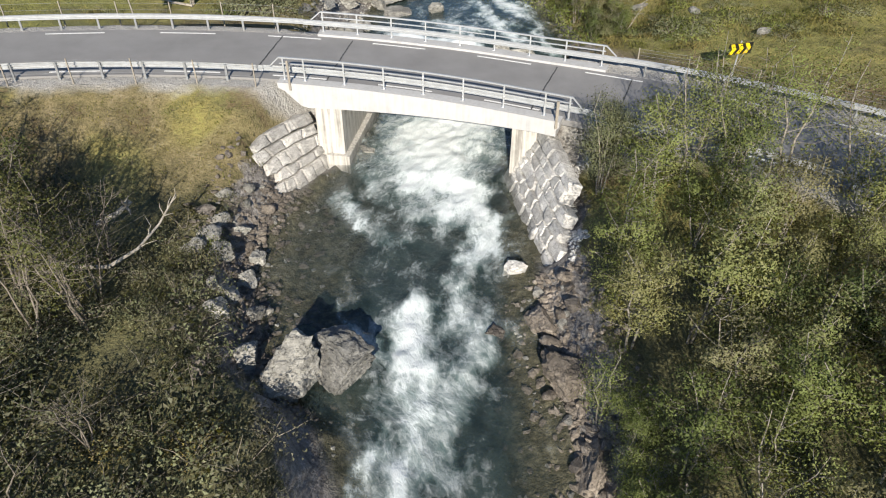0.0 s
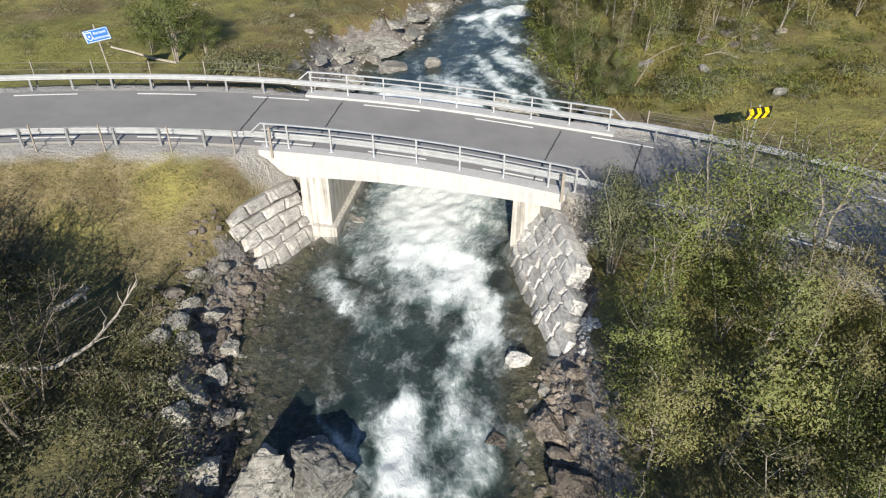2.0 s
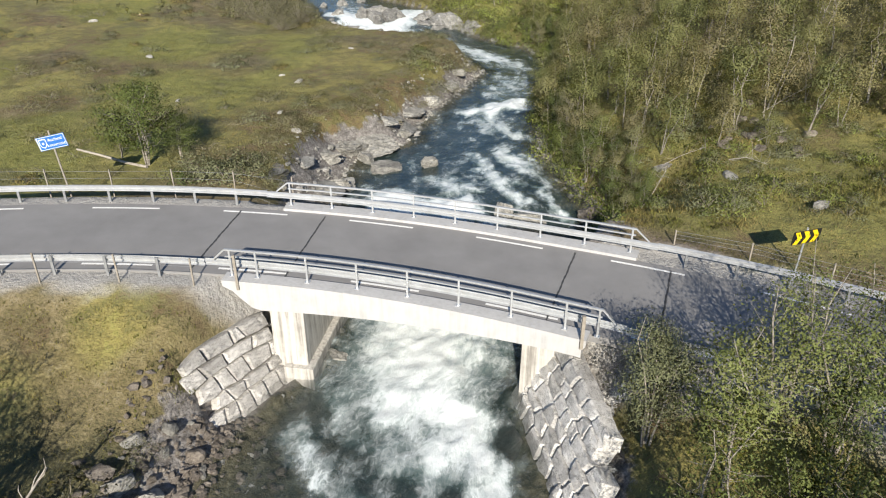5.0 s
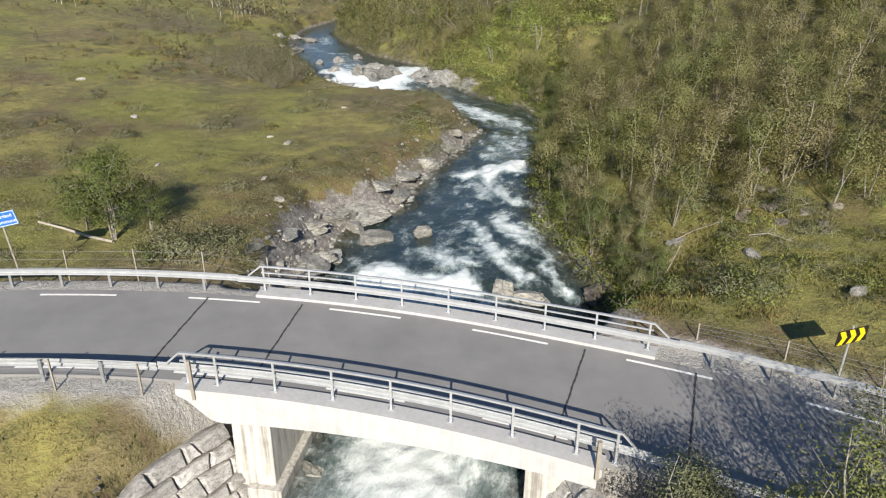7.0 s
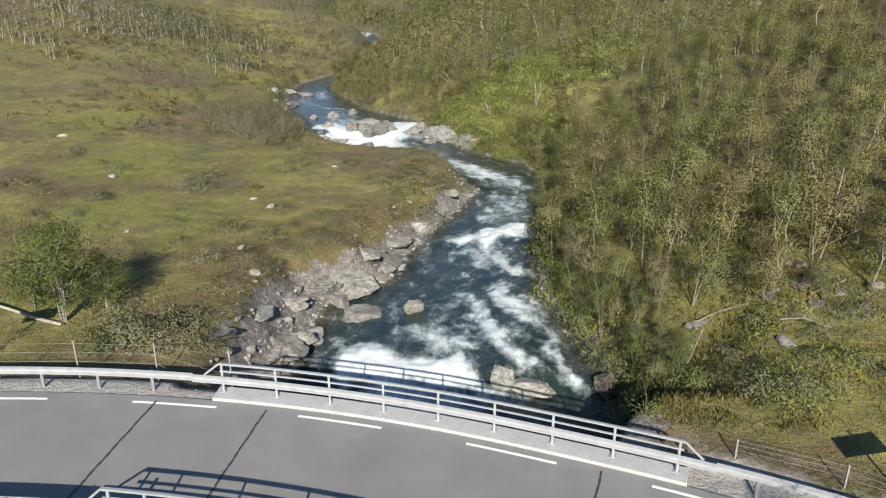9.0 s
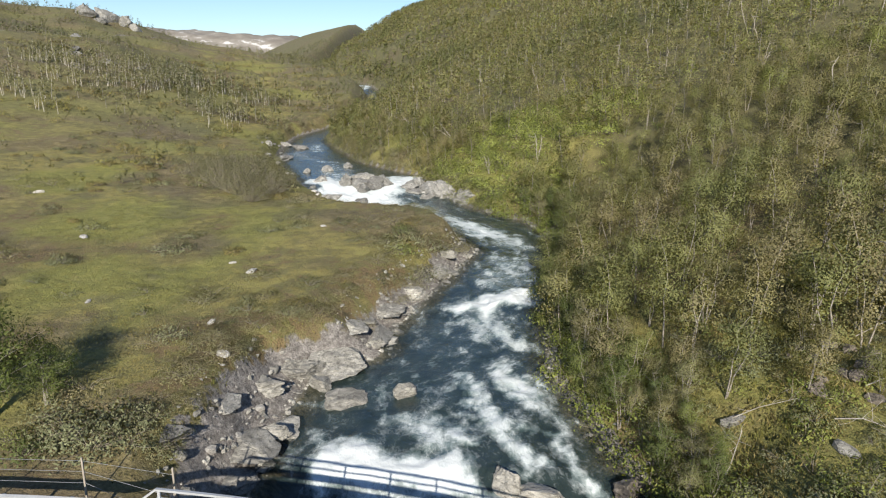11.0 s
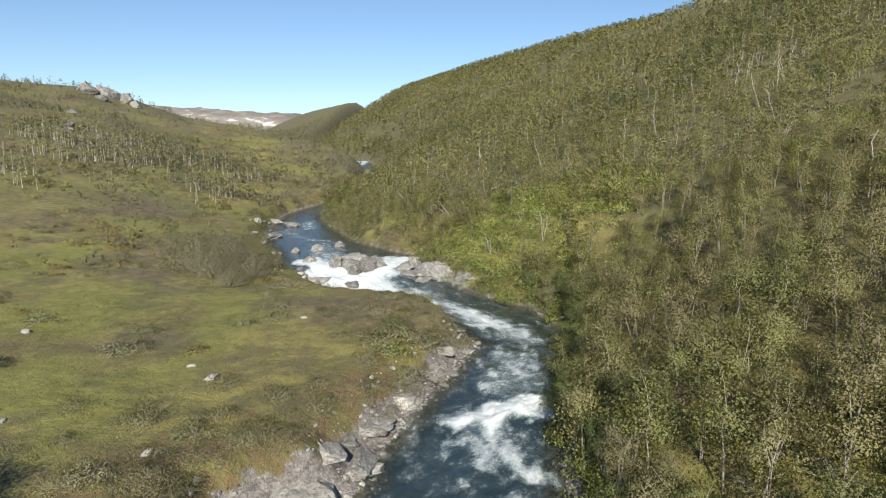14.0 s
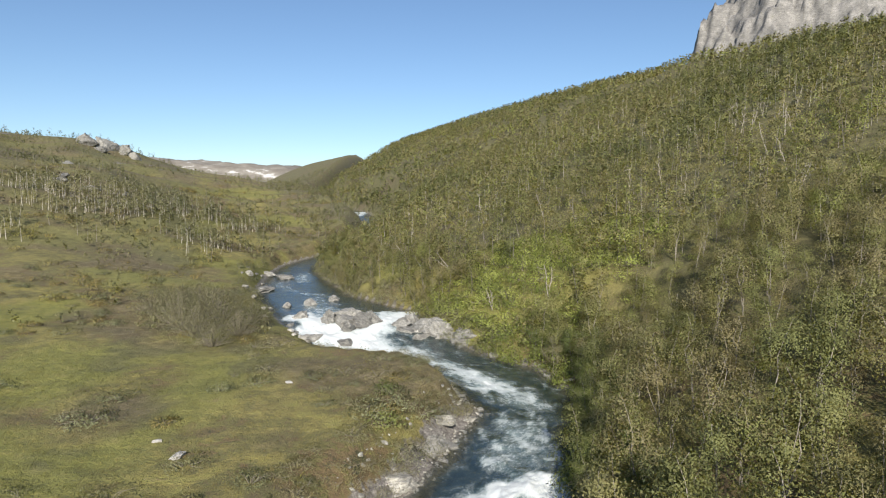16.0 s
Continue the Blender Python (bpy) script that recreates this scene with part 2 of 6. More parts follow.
GREY_WOOD = leaf_material("grey_thicket_leaves", [(0.1, (0.138, 0.152, 0.076)), (0.5, (0.228, 0.228, 0.118)), (0.9, (0.289, 0.276, 0.158))], 0.35, 0.0)
WILLOW = leaf_material("willow_leaves", [(0.1, (0.107, 0.122, 0.065)), (0.5, (0.209, 0.222, 0.122)), (0.9, (0.316, 0.331, 0.201))], 0.3, 0.3)
HEATH = leaf_material("heath_leaves", [(0.05, (0.077, 0.084, 0.034)), (0.35, (0.183, 0.168, 0.053)), (0.6, (0.259, 0.196, 0.077)), (0.8, (0.265, 0.259, 0.064)), (0.97, (0.336, 0.295, 0.098))], 0.25, 0.0)
# scrub leaves coloured darker to stand in for shade on the left slope
SCRUB = leaf_material("shade_darkened_scrub_leaves", [(0.1, (0.045, 0.055, 0.028)), (0.4, (0.09, 0.1, 0.05)), (0.62, (0.17, 0.165, 0.11)), (0.78, (0.12, 0.115, 0.06)), (0.92, (0.16, 0.19, 0.045))], 0.3, 0.0)
LUSH = leaf_material("undergrowth_leaves", [(0.1, (0.104, 0.143, 0.046)), (0.5, (0.195, 0.234, 0.058)), (0.9, (0.273, 0.299, 0.078))], 0.35, 0.0)
HEATH_SCRUB = leaf_material("grey_scrub_leaves", [(0.1, (0.127, 0.130, 0.071)), (0.5, (0.222, 0.222, 0.118)), (0.8, (0.281, 0.245, 0.148)), (0.95, (0.297, 0.304, 0.148))], 0.32, 0.0)
# darker copy of the birch leaves, with the slope's shade in its colour
SCRUB_TREE = leaf_material("shade_darkened_birch_leaves", [(0.1, (0.06, 0.075, 0.03)), (0.45, (0.12, 0.135, 0.05)), (0.75, (0.2, 0.19, 0.07)), (0.95, (0.24, 0.26, 0.06))], 0.4, 0.3)
LONE_LEAF = leaf_material("meadow_birch_leaves", [(0.1, (0.07, 0.095, 0.032)), (0.5, (0.135, 0.17, 0.05)), (0.9, (0.2, 0.235, 0.065))], 0.4, 0.2)
VIVID = leaf_material("glade_leaves", [(0.1, (0.197, 0.241, 0.074)), (0.5, (0.333, 0.382, 0.105)), (0.9, (0.456, 0.493, 0.155))], 0.42, 0.0)
GRASS = leaf_material("grass_blades", [(0.05, (0.15, 0.155, 0.045)), (0.45, (0.165, 0.179, 0.041)), (0.75, (0.261, 0.227, 0.069)), (0.97, (0.358, 0.289, 0.123))], 0.3, 0.0)

# ground: turf, heath, bare rock and road gravel laid out by attributes
GROUND, nt, b = material("ground_cover", 0.95)
n1 = noise_node(nt, 0.13, 5, 0.6)
n2 = noise_node(nt, 0.9, 6, 0.65)
n3 = noise_node(nt, 9, 5, 0.7)
patch = maths(nt, "ADD", maths(nt, "MULTIPLY", n1, 0.45), maths(nt, "ADD", maths(nt, "MULTIPLY", n2, 0.33), maths(nt, "MULTIPLY", n3, 0.22)))
turf = ramp(nt, patch, [(0.38, (0.06, 0.065, 0.03)), (0.44, (0.19, 0.13, 0.065)), (0.49, (0.15, 0.145, 0.05)), (0.54, (0.25, 0.21, 0.07)), (0.59, (0.28, 0.265, 0.075)), (0.66, (0.25, 0.18, 0.105))])
lush = ramp(nt, maths(nt, "ADD", maths(nt, "MULTIPLY", n2, 0.6), maths(nt, "MULTIPLY", n3, 0.4)), [(0.35, (0.131, 0.131, 0.037)), (0.52, (0.217, 0.217, 0.052)), (0.66, (0.270, 0.244, 0.083))])
col = mix(nt, attribute(nt, "lush"), turf, lush)
shade = ramp(nt, maths(nt, "ADD", maths(nt, "MULTIPLY", n2, 0.5), maths(nt, "MULTIPLY", n3, 0.5)), [(0.36, (0.06, 0.055, 0.032)), (0.52, (0.125, 0.12, 0.055)), (0.66, (0.2, 0.175, 0.085))])
col = mix(nt, attribute(nt, "scrub"), col, shade)
dry = ramp(nt, maths(nt, "ADD", maths(nt, "MULTIPLY", n2, 0.5), maths(nt, "MULTIPLY", n3, 0.5)), [(0.36, (0.059, 0.047, 0.025)), (0.46, (0.117, 0.093, 0.047)), (0.54, (0.184, 0.139, 0.088)), (0.66, (0.275, 0.224, 0.186))])
col = mix(nt, attribute(nt, "dry"), col, dry)
grav = ramp(nt, noise_node(nt, 22, 6, 0.8), [(0.33, (0.176, 0.169, 0.155)), (0.5, (0.365, 0.351, 0.331)), (0.67, (0.594, 0.581, 0.553))])
col = mix(nt, attribute(nt, "gravel"), col, grav)
rockc = ramp(nt, maths(nt, "ADD", maths(nt, "MULTIPLY", noise_node(nt, 2.2, 7, 0.7, (1, 1, 2)), 0.6), maths(nt, "MULTIPLY", n3, 0.4)), [(0.36, (0.0756, 0.0664, 0.0597)), (0.5, (0.216, 0.199, 0.184)), (0.62, (0.367, 0.344, 0.321))])
edge = maths(nt, "ADD", attribute(nt, "rock"), maths(nt, "MULTIPLY", maths(nt, "SUBTRACT", n2, 0.5), 1.4))
col = mix(nt, ramp(nt, edge, [(0.42, (0, 0, 0)), (0.55, (1, 1, 1))]), col, rockc)
bed = ramp(nt, noise_node(nt, 3.0, 6, 0.7), [(0.35, (0.035, 0.036, 0.02)), (0.5, (0.11, 0.1, 0.06)), (0.65, (0.22, 0.2, 0.13))])
col = mix(nt, attribute(nt, "bed"), col, bed)
nt.links.new(col, b.inputs["Base Color"])
bump(nt, b, maths(nt, "ADD", n2, maths(nt, "ADD", maths(nt, "MULTIPLY", n3, 0.4), noise_node(nt, 3.2, 5, 0.7))), 0.8, 0.2)

# running water: dark green-blue where deep, clear over the bed, white where it breaks
WATER, nt, b = material("river_water", 0.12)
foam = attribute(nt, "foam")
flow = nt.nodes.new("ShaderNodeAttribute")
flow.attribute_name = "flow"


def flow_noise(scale, detail, rough, across, along, swirl):
    mp = nt.nodes.new("ShaderNodeMapping")
    mp.inputs["Scale"].default_value = (across, along, 1)
    nt.links.new(flow.outputs["Vector"], mp.inputs[0])
    n = node(nt, "ShaderNodeTexNoise", Scale=scale, Detail=detail, Roughness=rough, Distortion=swirl)
    nt.links.new(mp.outputs[0], n.inputs["Vector"])
    return n.outputs["Fac"]


s1 = flow_noise(0.8, 7, 0.55, 1.15, 0.8, 0.7)
s2 = flow_noise(3.4, 7, 0.62, 1.1, 0.85, 0.9)
thread = ramp(nt, maths(nt, "ABSOLUTE", maths(nt, "SUBTRACT", flow_noise(0.9, 4, 0.6, 1.7, 0.6, 1.4), 0.5)), [(0.0, (1, 1, 1)), (0.05, (0, 0, 0))])
lace = maths(nt, "ADD", maths(nt, "MULTIPLY", s1, 0.5), maths(nt, "MULTIPLY", s2, 0.5))
fm = maths(nt, "ADD", maths(nt, "ADD", maths(nt, "MULTIPLY", foam, 1.15), maths(nt, "MULTIPLY", thread, maths(nt, "MULTIPLY", maths(nt, "ADD", foam, 0.1), 0.2))), maths(nt, "MULTIPLY", maths(nt, "SUBTRACT", lace, 0.52), maths(nt, "SUBTRACT", 3.2, maths(nt, "MULTIPLY", foam, 1.7))))
fmask = ramp(nt, maths(nt, "MULTIPLY", fm, 0.7), [(0.2, (0, 0, 0)), (0.36, (0.13, 0.13, 0.13)), (0.52, (0.4, 0.4, 0.4)), (0.72, (0.78, 0.78, 0.78)), (0.9, (1, 1, 1))])
deep = ramp(nt, s1, [(0.35, (0.018, 0.03, 0.03)), (0.65, (0.046, 0.068, 0.066))])
milky = mix(nt, maths(nt, "MULTIPLY", maths(nt, "SUBTRACT", foam, 0.32, True), 1.15, True), deep, (0.24, 0.37, 0.365))
nt.links.new(mix(nt, fmask, milky, (0.72, 0.765, 0.775)), b.inputs["Base Color"])
nt.links.new(maths(nt, "ADD", maths(nt, "MULTIPLY", fmask, 0.55), 0.1), b.inputs["Roughness"])
cover = maths(nt, "MAXIMUM", attribute(nt, "depth"), maths(nt, "ADD", fmask, maths(nt, "MULTIPLY", maths(nt, "SUBTRACT", foam, 0.2, True), 0.6)), True)
nt.links.new(cover, b.inputs["Alpha"])
rip = maths(nt, "ADD", flow_noise(6.0, 4, 0.6, 1.2, 0.6, 0.5), maths(nt, "MULTIPLY", s1, 1.5))
bump(nt, b, rip, 0.4, 0.1)

# ---- the lie of the land ----
CX, CY = -10.89, -9.65                      # centre of the road's bend
R_IN, R_OUT = 41.95, 48.05                  # asphalt edges
LINE_IN, LINE_OUT = 42.4, 47.63             # painted edge lines
RAIL_IN, RAIL_OUT = 41.75, 48.5             # bridge rails


def polar(x, y):
    x, y = np.asarray(x, float), np.asarray(y, float)
    return np.hypot(x - CX, y - CY), np.degrees(np.arctan2(x - CX, y - CY))


def on_arc(r, deg):
    return CX + r * math.sin(radians(deg)), CY + r * math.cos(radians(deg))


def road_z(x, r=45.0):
    x = np.asarray(x, float)
    return 0.05 + 0.045 * np.logaddexp(0, (5.5 - np.clip(x, -60, 60)) * 1.2) / 1.2 - 0.03 * (47.6 - r)


def water_z(y):
    return np.interp(y, [-40, 0, 12, 20, 30, 40, 45.3, 47.2, 56, 64, 68, 85, 97, 101, 110.5, 120, 145, 280, 420],
                     [-7, -5.2, -4.6, -4.2, -3.75, -3.55, -3.4, -2.9, -2.6, -2.5, -2.3, -2.1, -1.95, -1.7, -0.4, -0.15, 0.6, 10, 17])


def left_bank(y):
    return np.interp(y, [-40, 8, 12, 14.5, 16, 19, 22.4, 25.6, 27.2, 28.4, 30.7, 31.1, 38, 40, 44, 50, 55, 58.7, 61, 68, 78, 82, 88, 95, 101, 110, 118, 131, 148, 160, 175, 200, 240, 278, 330, 420],
                     [-2.4, -2.6, -3.2, -4.3, -6.2, -7.2, -8.3, -8.2, -7.7, -7.3, -6.0, -5.45, -4.55, -5.6, -6.6, -6.6, -5.8, -2.2, -2.4, 0.2, 3.4, 4.8, 2.7, -3, -10, -16.6, -20, -25.6, -28, -28, -23, -18, -21, -32, -46, -75])


def right_bank(y):
    return np.interp(y, [-40, 0, 12, 16, 18.5, 22.5, 25.0, 30.7, 35.5, 37, 42, 45.7, 51.7, 55.4, 64, 71.5, 82, 86, 92, 95, 99.6, 105, 110, 118, 128.7, 140, 154, 165, 175, 200, 240, 278, 330, 420],
                     [6, 5, 4.5, 4.3, 3.9, 4.1, 4.6, 4.1, 5.55, 7, 9, 9.8, 8.5, 7.5, 8.3, 9.1, 12.1, 13, 11.5, 10.5, 6.0, 2.5, 0.5, -2.5, -11, -15.5, -21, -20.5, -17.5, -13, -16, -24, -42, -70])


def slope_run(x, y):
    """Distance up the wooded valley side, square to the valley."""
    return (x - 1.5) * math.cos(radians(20)) + (y - 32.6) * math.sin(radians(20))


WALLS = [(-6.0, 31.35, -7.9, 28.3, -3.95, 0.48), (3.4, 30.7, 4.5, 22.9, -4.15, 0.45)]   # foot line, foot height, batter


def ground_z(x, y):
    x, y = np.broadcast_arrays(np.asarray(x, float), np.asarray(y, float))
    r, th = polar(x, y)
    floor_z = np.interp(y, [-400, 0, 40, 70, 100, 145, 200, 278, 400, 700, 2600], [-8, -0.5, 0.1, 0.5, 1.1, 2.2, 5, 11, 16, 22, 30])
    run = slope_run(x, y)
    side = np.interp(run, [0, 10, 15, 27, 41, 71, 130, 180, 220, 260, 400, 900], [0, 0, 0.3, 2.6, 8, 22, 50, 70, 80, 80, 68, 30]) * smooth(-30, 40, y) * (0.9 + 0.09 * smooth(220, 430, y))
    west = np.clip(-x - 24 - 0.12 * np.clip(y - 150, 0, 400), 0, 160) * 0.215 * smooth(40, 200, y) * (1 - 0.75 * smooth(330, 620, y)) - np.clip(-x - 205, 0, 900) * 0.05 + 5 * np.exp(-((x + 161) / 22) ** 2 - ((y - 365) / 30) ** 2)
    lumps = 0.9 * fbm(x / 9, y / 9, 0, 3) + 0.25 * fbm(x / 2.2, y / 2.2, 0, 9)
    big = smooth(60, 200, np.abs(x) + np.abs(y - 60) * 0.6) * (1 - 0.8 * smooth(280, 420, y)) * (5 * fbm(x / 70, y / 70, 0, 17) + 2.5 * fbm(x / 18, y / 18, 0, 19))
    up = floor_z * (1 - 0.9 * smooth(15, 70, run) * smooth(60, 120, y)) + side + west + lumps * 0.55 + big
    low = -2.5 + 0.09 * np.clip(-x - 12, 0, 60) + 0.05 * np.clip(x - 9, 0, 60) + lumps * 0.7
    nat = low + (up - low) * smooth(40, 49, r)
    nat = np.where((y < -20) | (r > 90), up, nat)
    # road bed with its banks
    z = road_z(x, np.clip(r, 41, 49))
    out = np.maximum(np.maximum(41.0 - r, r - 49.1), 0)
    near_road = smooth(-62, -56, th) * (1 - smooth(100, 106, th))
    bank_lo = z - 0.1 - out * 0.5 + 0.12 * fbm(x, y, 0, 31) * smooth(0, 1, out)
    bank_hi = z - 0.1 + out * 0.4
    nat = nat + near_road * (np.clip(nat, np.minimum(bank_lo, bank_hi), bank_hi) - nat)
    # the river's channel
    xl, xr = left_bank(y), right_bank(y)
    wz = water_z(y)
    under = smooth(29.5, 31, y) * (1 - smooth(37.5, 39.5, y))
    gap = np.maximum(xl - x, x - xr)
    wob = 0.5 * fbm(x / 1.6, y / 1.6, 0, 41) * (1 - under)
    nat = np.minimum(nat, wz + 0.7 - 0.3 * smooth(86, 92, y) * (1 - smooth(112, 122, y)) + np.maximum(gap, 0) * np.where(x < (xl + xr) / 2, 0.9 - 0.68 * smooth(84, 92, y) * (1 - smooth(112, 122, y)), 0.55) + (0.9 + 7.1 * (y < 60)) * np.maximum(gap - 9, 0) + 20 * under)
    width = (np.where(x < 0, 2.6, 2.2) + 2.0 * smooth(50, 56, y) * (1 - smooth(90, 100, y)) * (x < 4)) * (1 - under) + 0.5 * under
    s = smooth(-0.4, 1.0, (gap + wob) / width)
    s = s * (1 - under) + smooth(0.0, 1.0, gap / 0.5) * under
    depth = 0.25 + 0.75 * smooth(0, 2.2, -gap) + 0.25 * fbm(x / 1.1, y / 1.1, 0, 47)
    depth = depth * (1 - 0.45 * smooth(-2.5, -4.5, x) * smooth(16, 19, y) * (1 - smooth(26, 29, y))) * (1 - 0.5 * smooth(1.5, 3, x) * (1 - smooth(24, 28, y)))
    bed_z = wz - depth
    z = bed_z + (nat - bed_z) * s
    for (ax, ay, cx, cy, foot, batter) in WALLS:      # the ground lies behind the stone walls
        ln = math.hypot(cx - ax, cy - ay)
        ux, uy = (cx - ax) / ln, (cy - ay) / ln
        along, back = (x - ax) * ux + (y - ay) * uy, (x - ax) * uy - (y - ay) * ux
        back = back * (1 if ax < 0 else -1)
        face = np.maximum(foot + (back - 0.45) / batter, foot - 0.05)
        near = smooth(-1.6, -1.2, along) * (1 - smooth(ln - 0.2, ln + 0.6, along)) * smooth(-0.6, -0.2, back)
        z = z + near * (np.minimum(z, face) - z)
    return z


def axis(fine0, fine1, step, lo, hi, grow=1.055, cap=60):
    mid = list(np.arange(fine0, fine1 + 1e-6, step))
    a, d = fine1, step
    while a < hi:
        d = min(d * grow, cap)
        a += d
        mid.append(a)
    a, d = fine0, step
    while a > lo:
        d = min(d * grow, cap)
        a -= d
        mid.insert(0, a)
    return np.array(mid)


gx, gy = axis(-30, 15, 0.32, -1500, 1500, 1.05), np.concatenate([axis(7, 10, 0.3, -500, 10, 1.05), axis(10.3, 62, 0.3, 10.4, 2600, 1.017)])
X, Y = np.meshgrid(gx, gy)
Z = ground_z(X, Y)
r, th = polar(X, Y)
gap = np.maximum(left_bank(Y) - X, X - right_bank(Y))
run = slope_run(X, Y)
ups = r > 45
rocky = (1 - smooth(0.3, np.where(Y > 150, 0.6, np.where((X > right_bank(Y) - 2) & (Y > 38) | (Y > 100), 0.7, 3.0)), gap)) * smooth(-1, 0.4, gap)
left_up = ups & (X < 6) & (Y > 42) & (Y < 100)
rocky = np.maximum(rocky, left_up * (1 - smooth(0.8, np.where(Y < 59, 4.0, 2.4), gap)) * smooth(-1, 0.4, gap) * 0.9)
rocky = np.maximum(rocky, 0.75 * smooth(0.3, 0.42, fbm(X / 16, Y / 16, 0, 61)) * smooth(120, 220, Y) * (X < -40) * (run < 0))
gravel = (1 - smooth(-0.1, 0.9, np.maximum(41.2 - r, r - 49.3) + 0.9 * fbm(X, Y, 0, 71))) * (np.abs(r - 45) < 8) * (th > -60) * (th < 100)
lush = smooth(-0.02, 0.22, fbm(X / 13, Y / 13, 0, 81)) * (X < 0) * ups * 0.85
bog = smooth(-0.25, 0.1, fbm(X / 10, Y / 16, 0, 85) + 0.35 * np.exp(-((X + 22) / 9) ** 2 - ((Y - 70) / 26) ** 2) - 0.12)
lush = np.where((X < 2) & ups & (Y < 125), 0.95 * bog * smooth(-10, -16, X - 0.1 * (Y - 70)), lush)
lush = np.maximum(lush, ups * (X > 5) * smooth(-0.15, 0.15, fbm(X / 8, Y / 8, 0, 83)) * (1 - smooth(20, 34, run)) * 0.55)
lush = np.maximum(lush, 0.7 * smooth(12, 4, np.hypot((X - 9) / 1.6, (Y - 108) / 1.3)))
scrub = np.where(ups, smooth(26, 40, run) * 0.8 * (1 - smooth(13, 6, np.hypot((X - 9) / 1.6, (Y - 108) / 1.3))), smooth(38.5, 35, r) * 0.9)
scrub = np.maximum(scrub, ups * (X < 0) * smooth(0.12, 0.3, fbm(X / 6, Y / 6, 0, 91)) * 0.6)
scrub = np.maximum(scrub, (X < -15) * smooth(105, 150, Y) * (run < 0) * (0.55 + 0.35 * smooth(-0.1, 0.2, fbm(X / 22, Y / 22, 0, 99))))
dry = np.where(r < 45, 0.6 * smooth(33, 37, r) * (X < 4), smooth(52.5, 50, r)) * smooth(-0.25, 0.15, fbm(X / 3, Y / 3, 0, 95)) * (np.abs(r - 45) < 14)
dry = np.maximum(dry, ups * (X < 6) * smooth(-0.05, 0.2, fbm(X / 9, Y / 9, 0, 97) + 0.12 * smooth(-16, -4, X) * (Y < 110)) * 0.62 * (1 - lush))
ny, nx = X.shape
i = np.arange(ny - 1)[:, None] * nx + np.arange(nx - 1)[None]
F = np.stack([i, i + 1, i + nx + 1, i + nx], -1).reshape(-1, 4)
ground = new("ground", mesh_of("ground", np.stack([X, Y, Z], -1).reshape(-1, 3), F, GROUND,
             {"rock": rocky.ravel(), "gravel": gravel.ravel(), "lush": lush.ravel(), "scrub": scrub.ravel(), "dry": dry.ravel(), "bed": smooth(0.25, -0.25, gap).ravel()}))
tagged(ground, "mountain valley floor of turf, heath and bare rock", "ground", kind="structure")

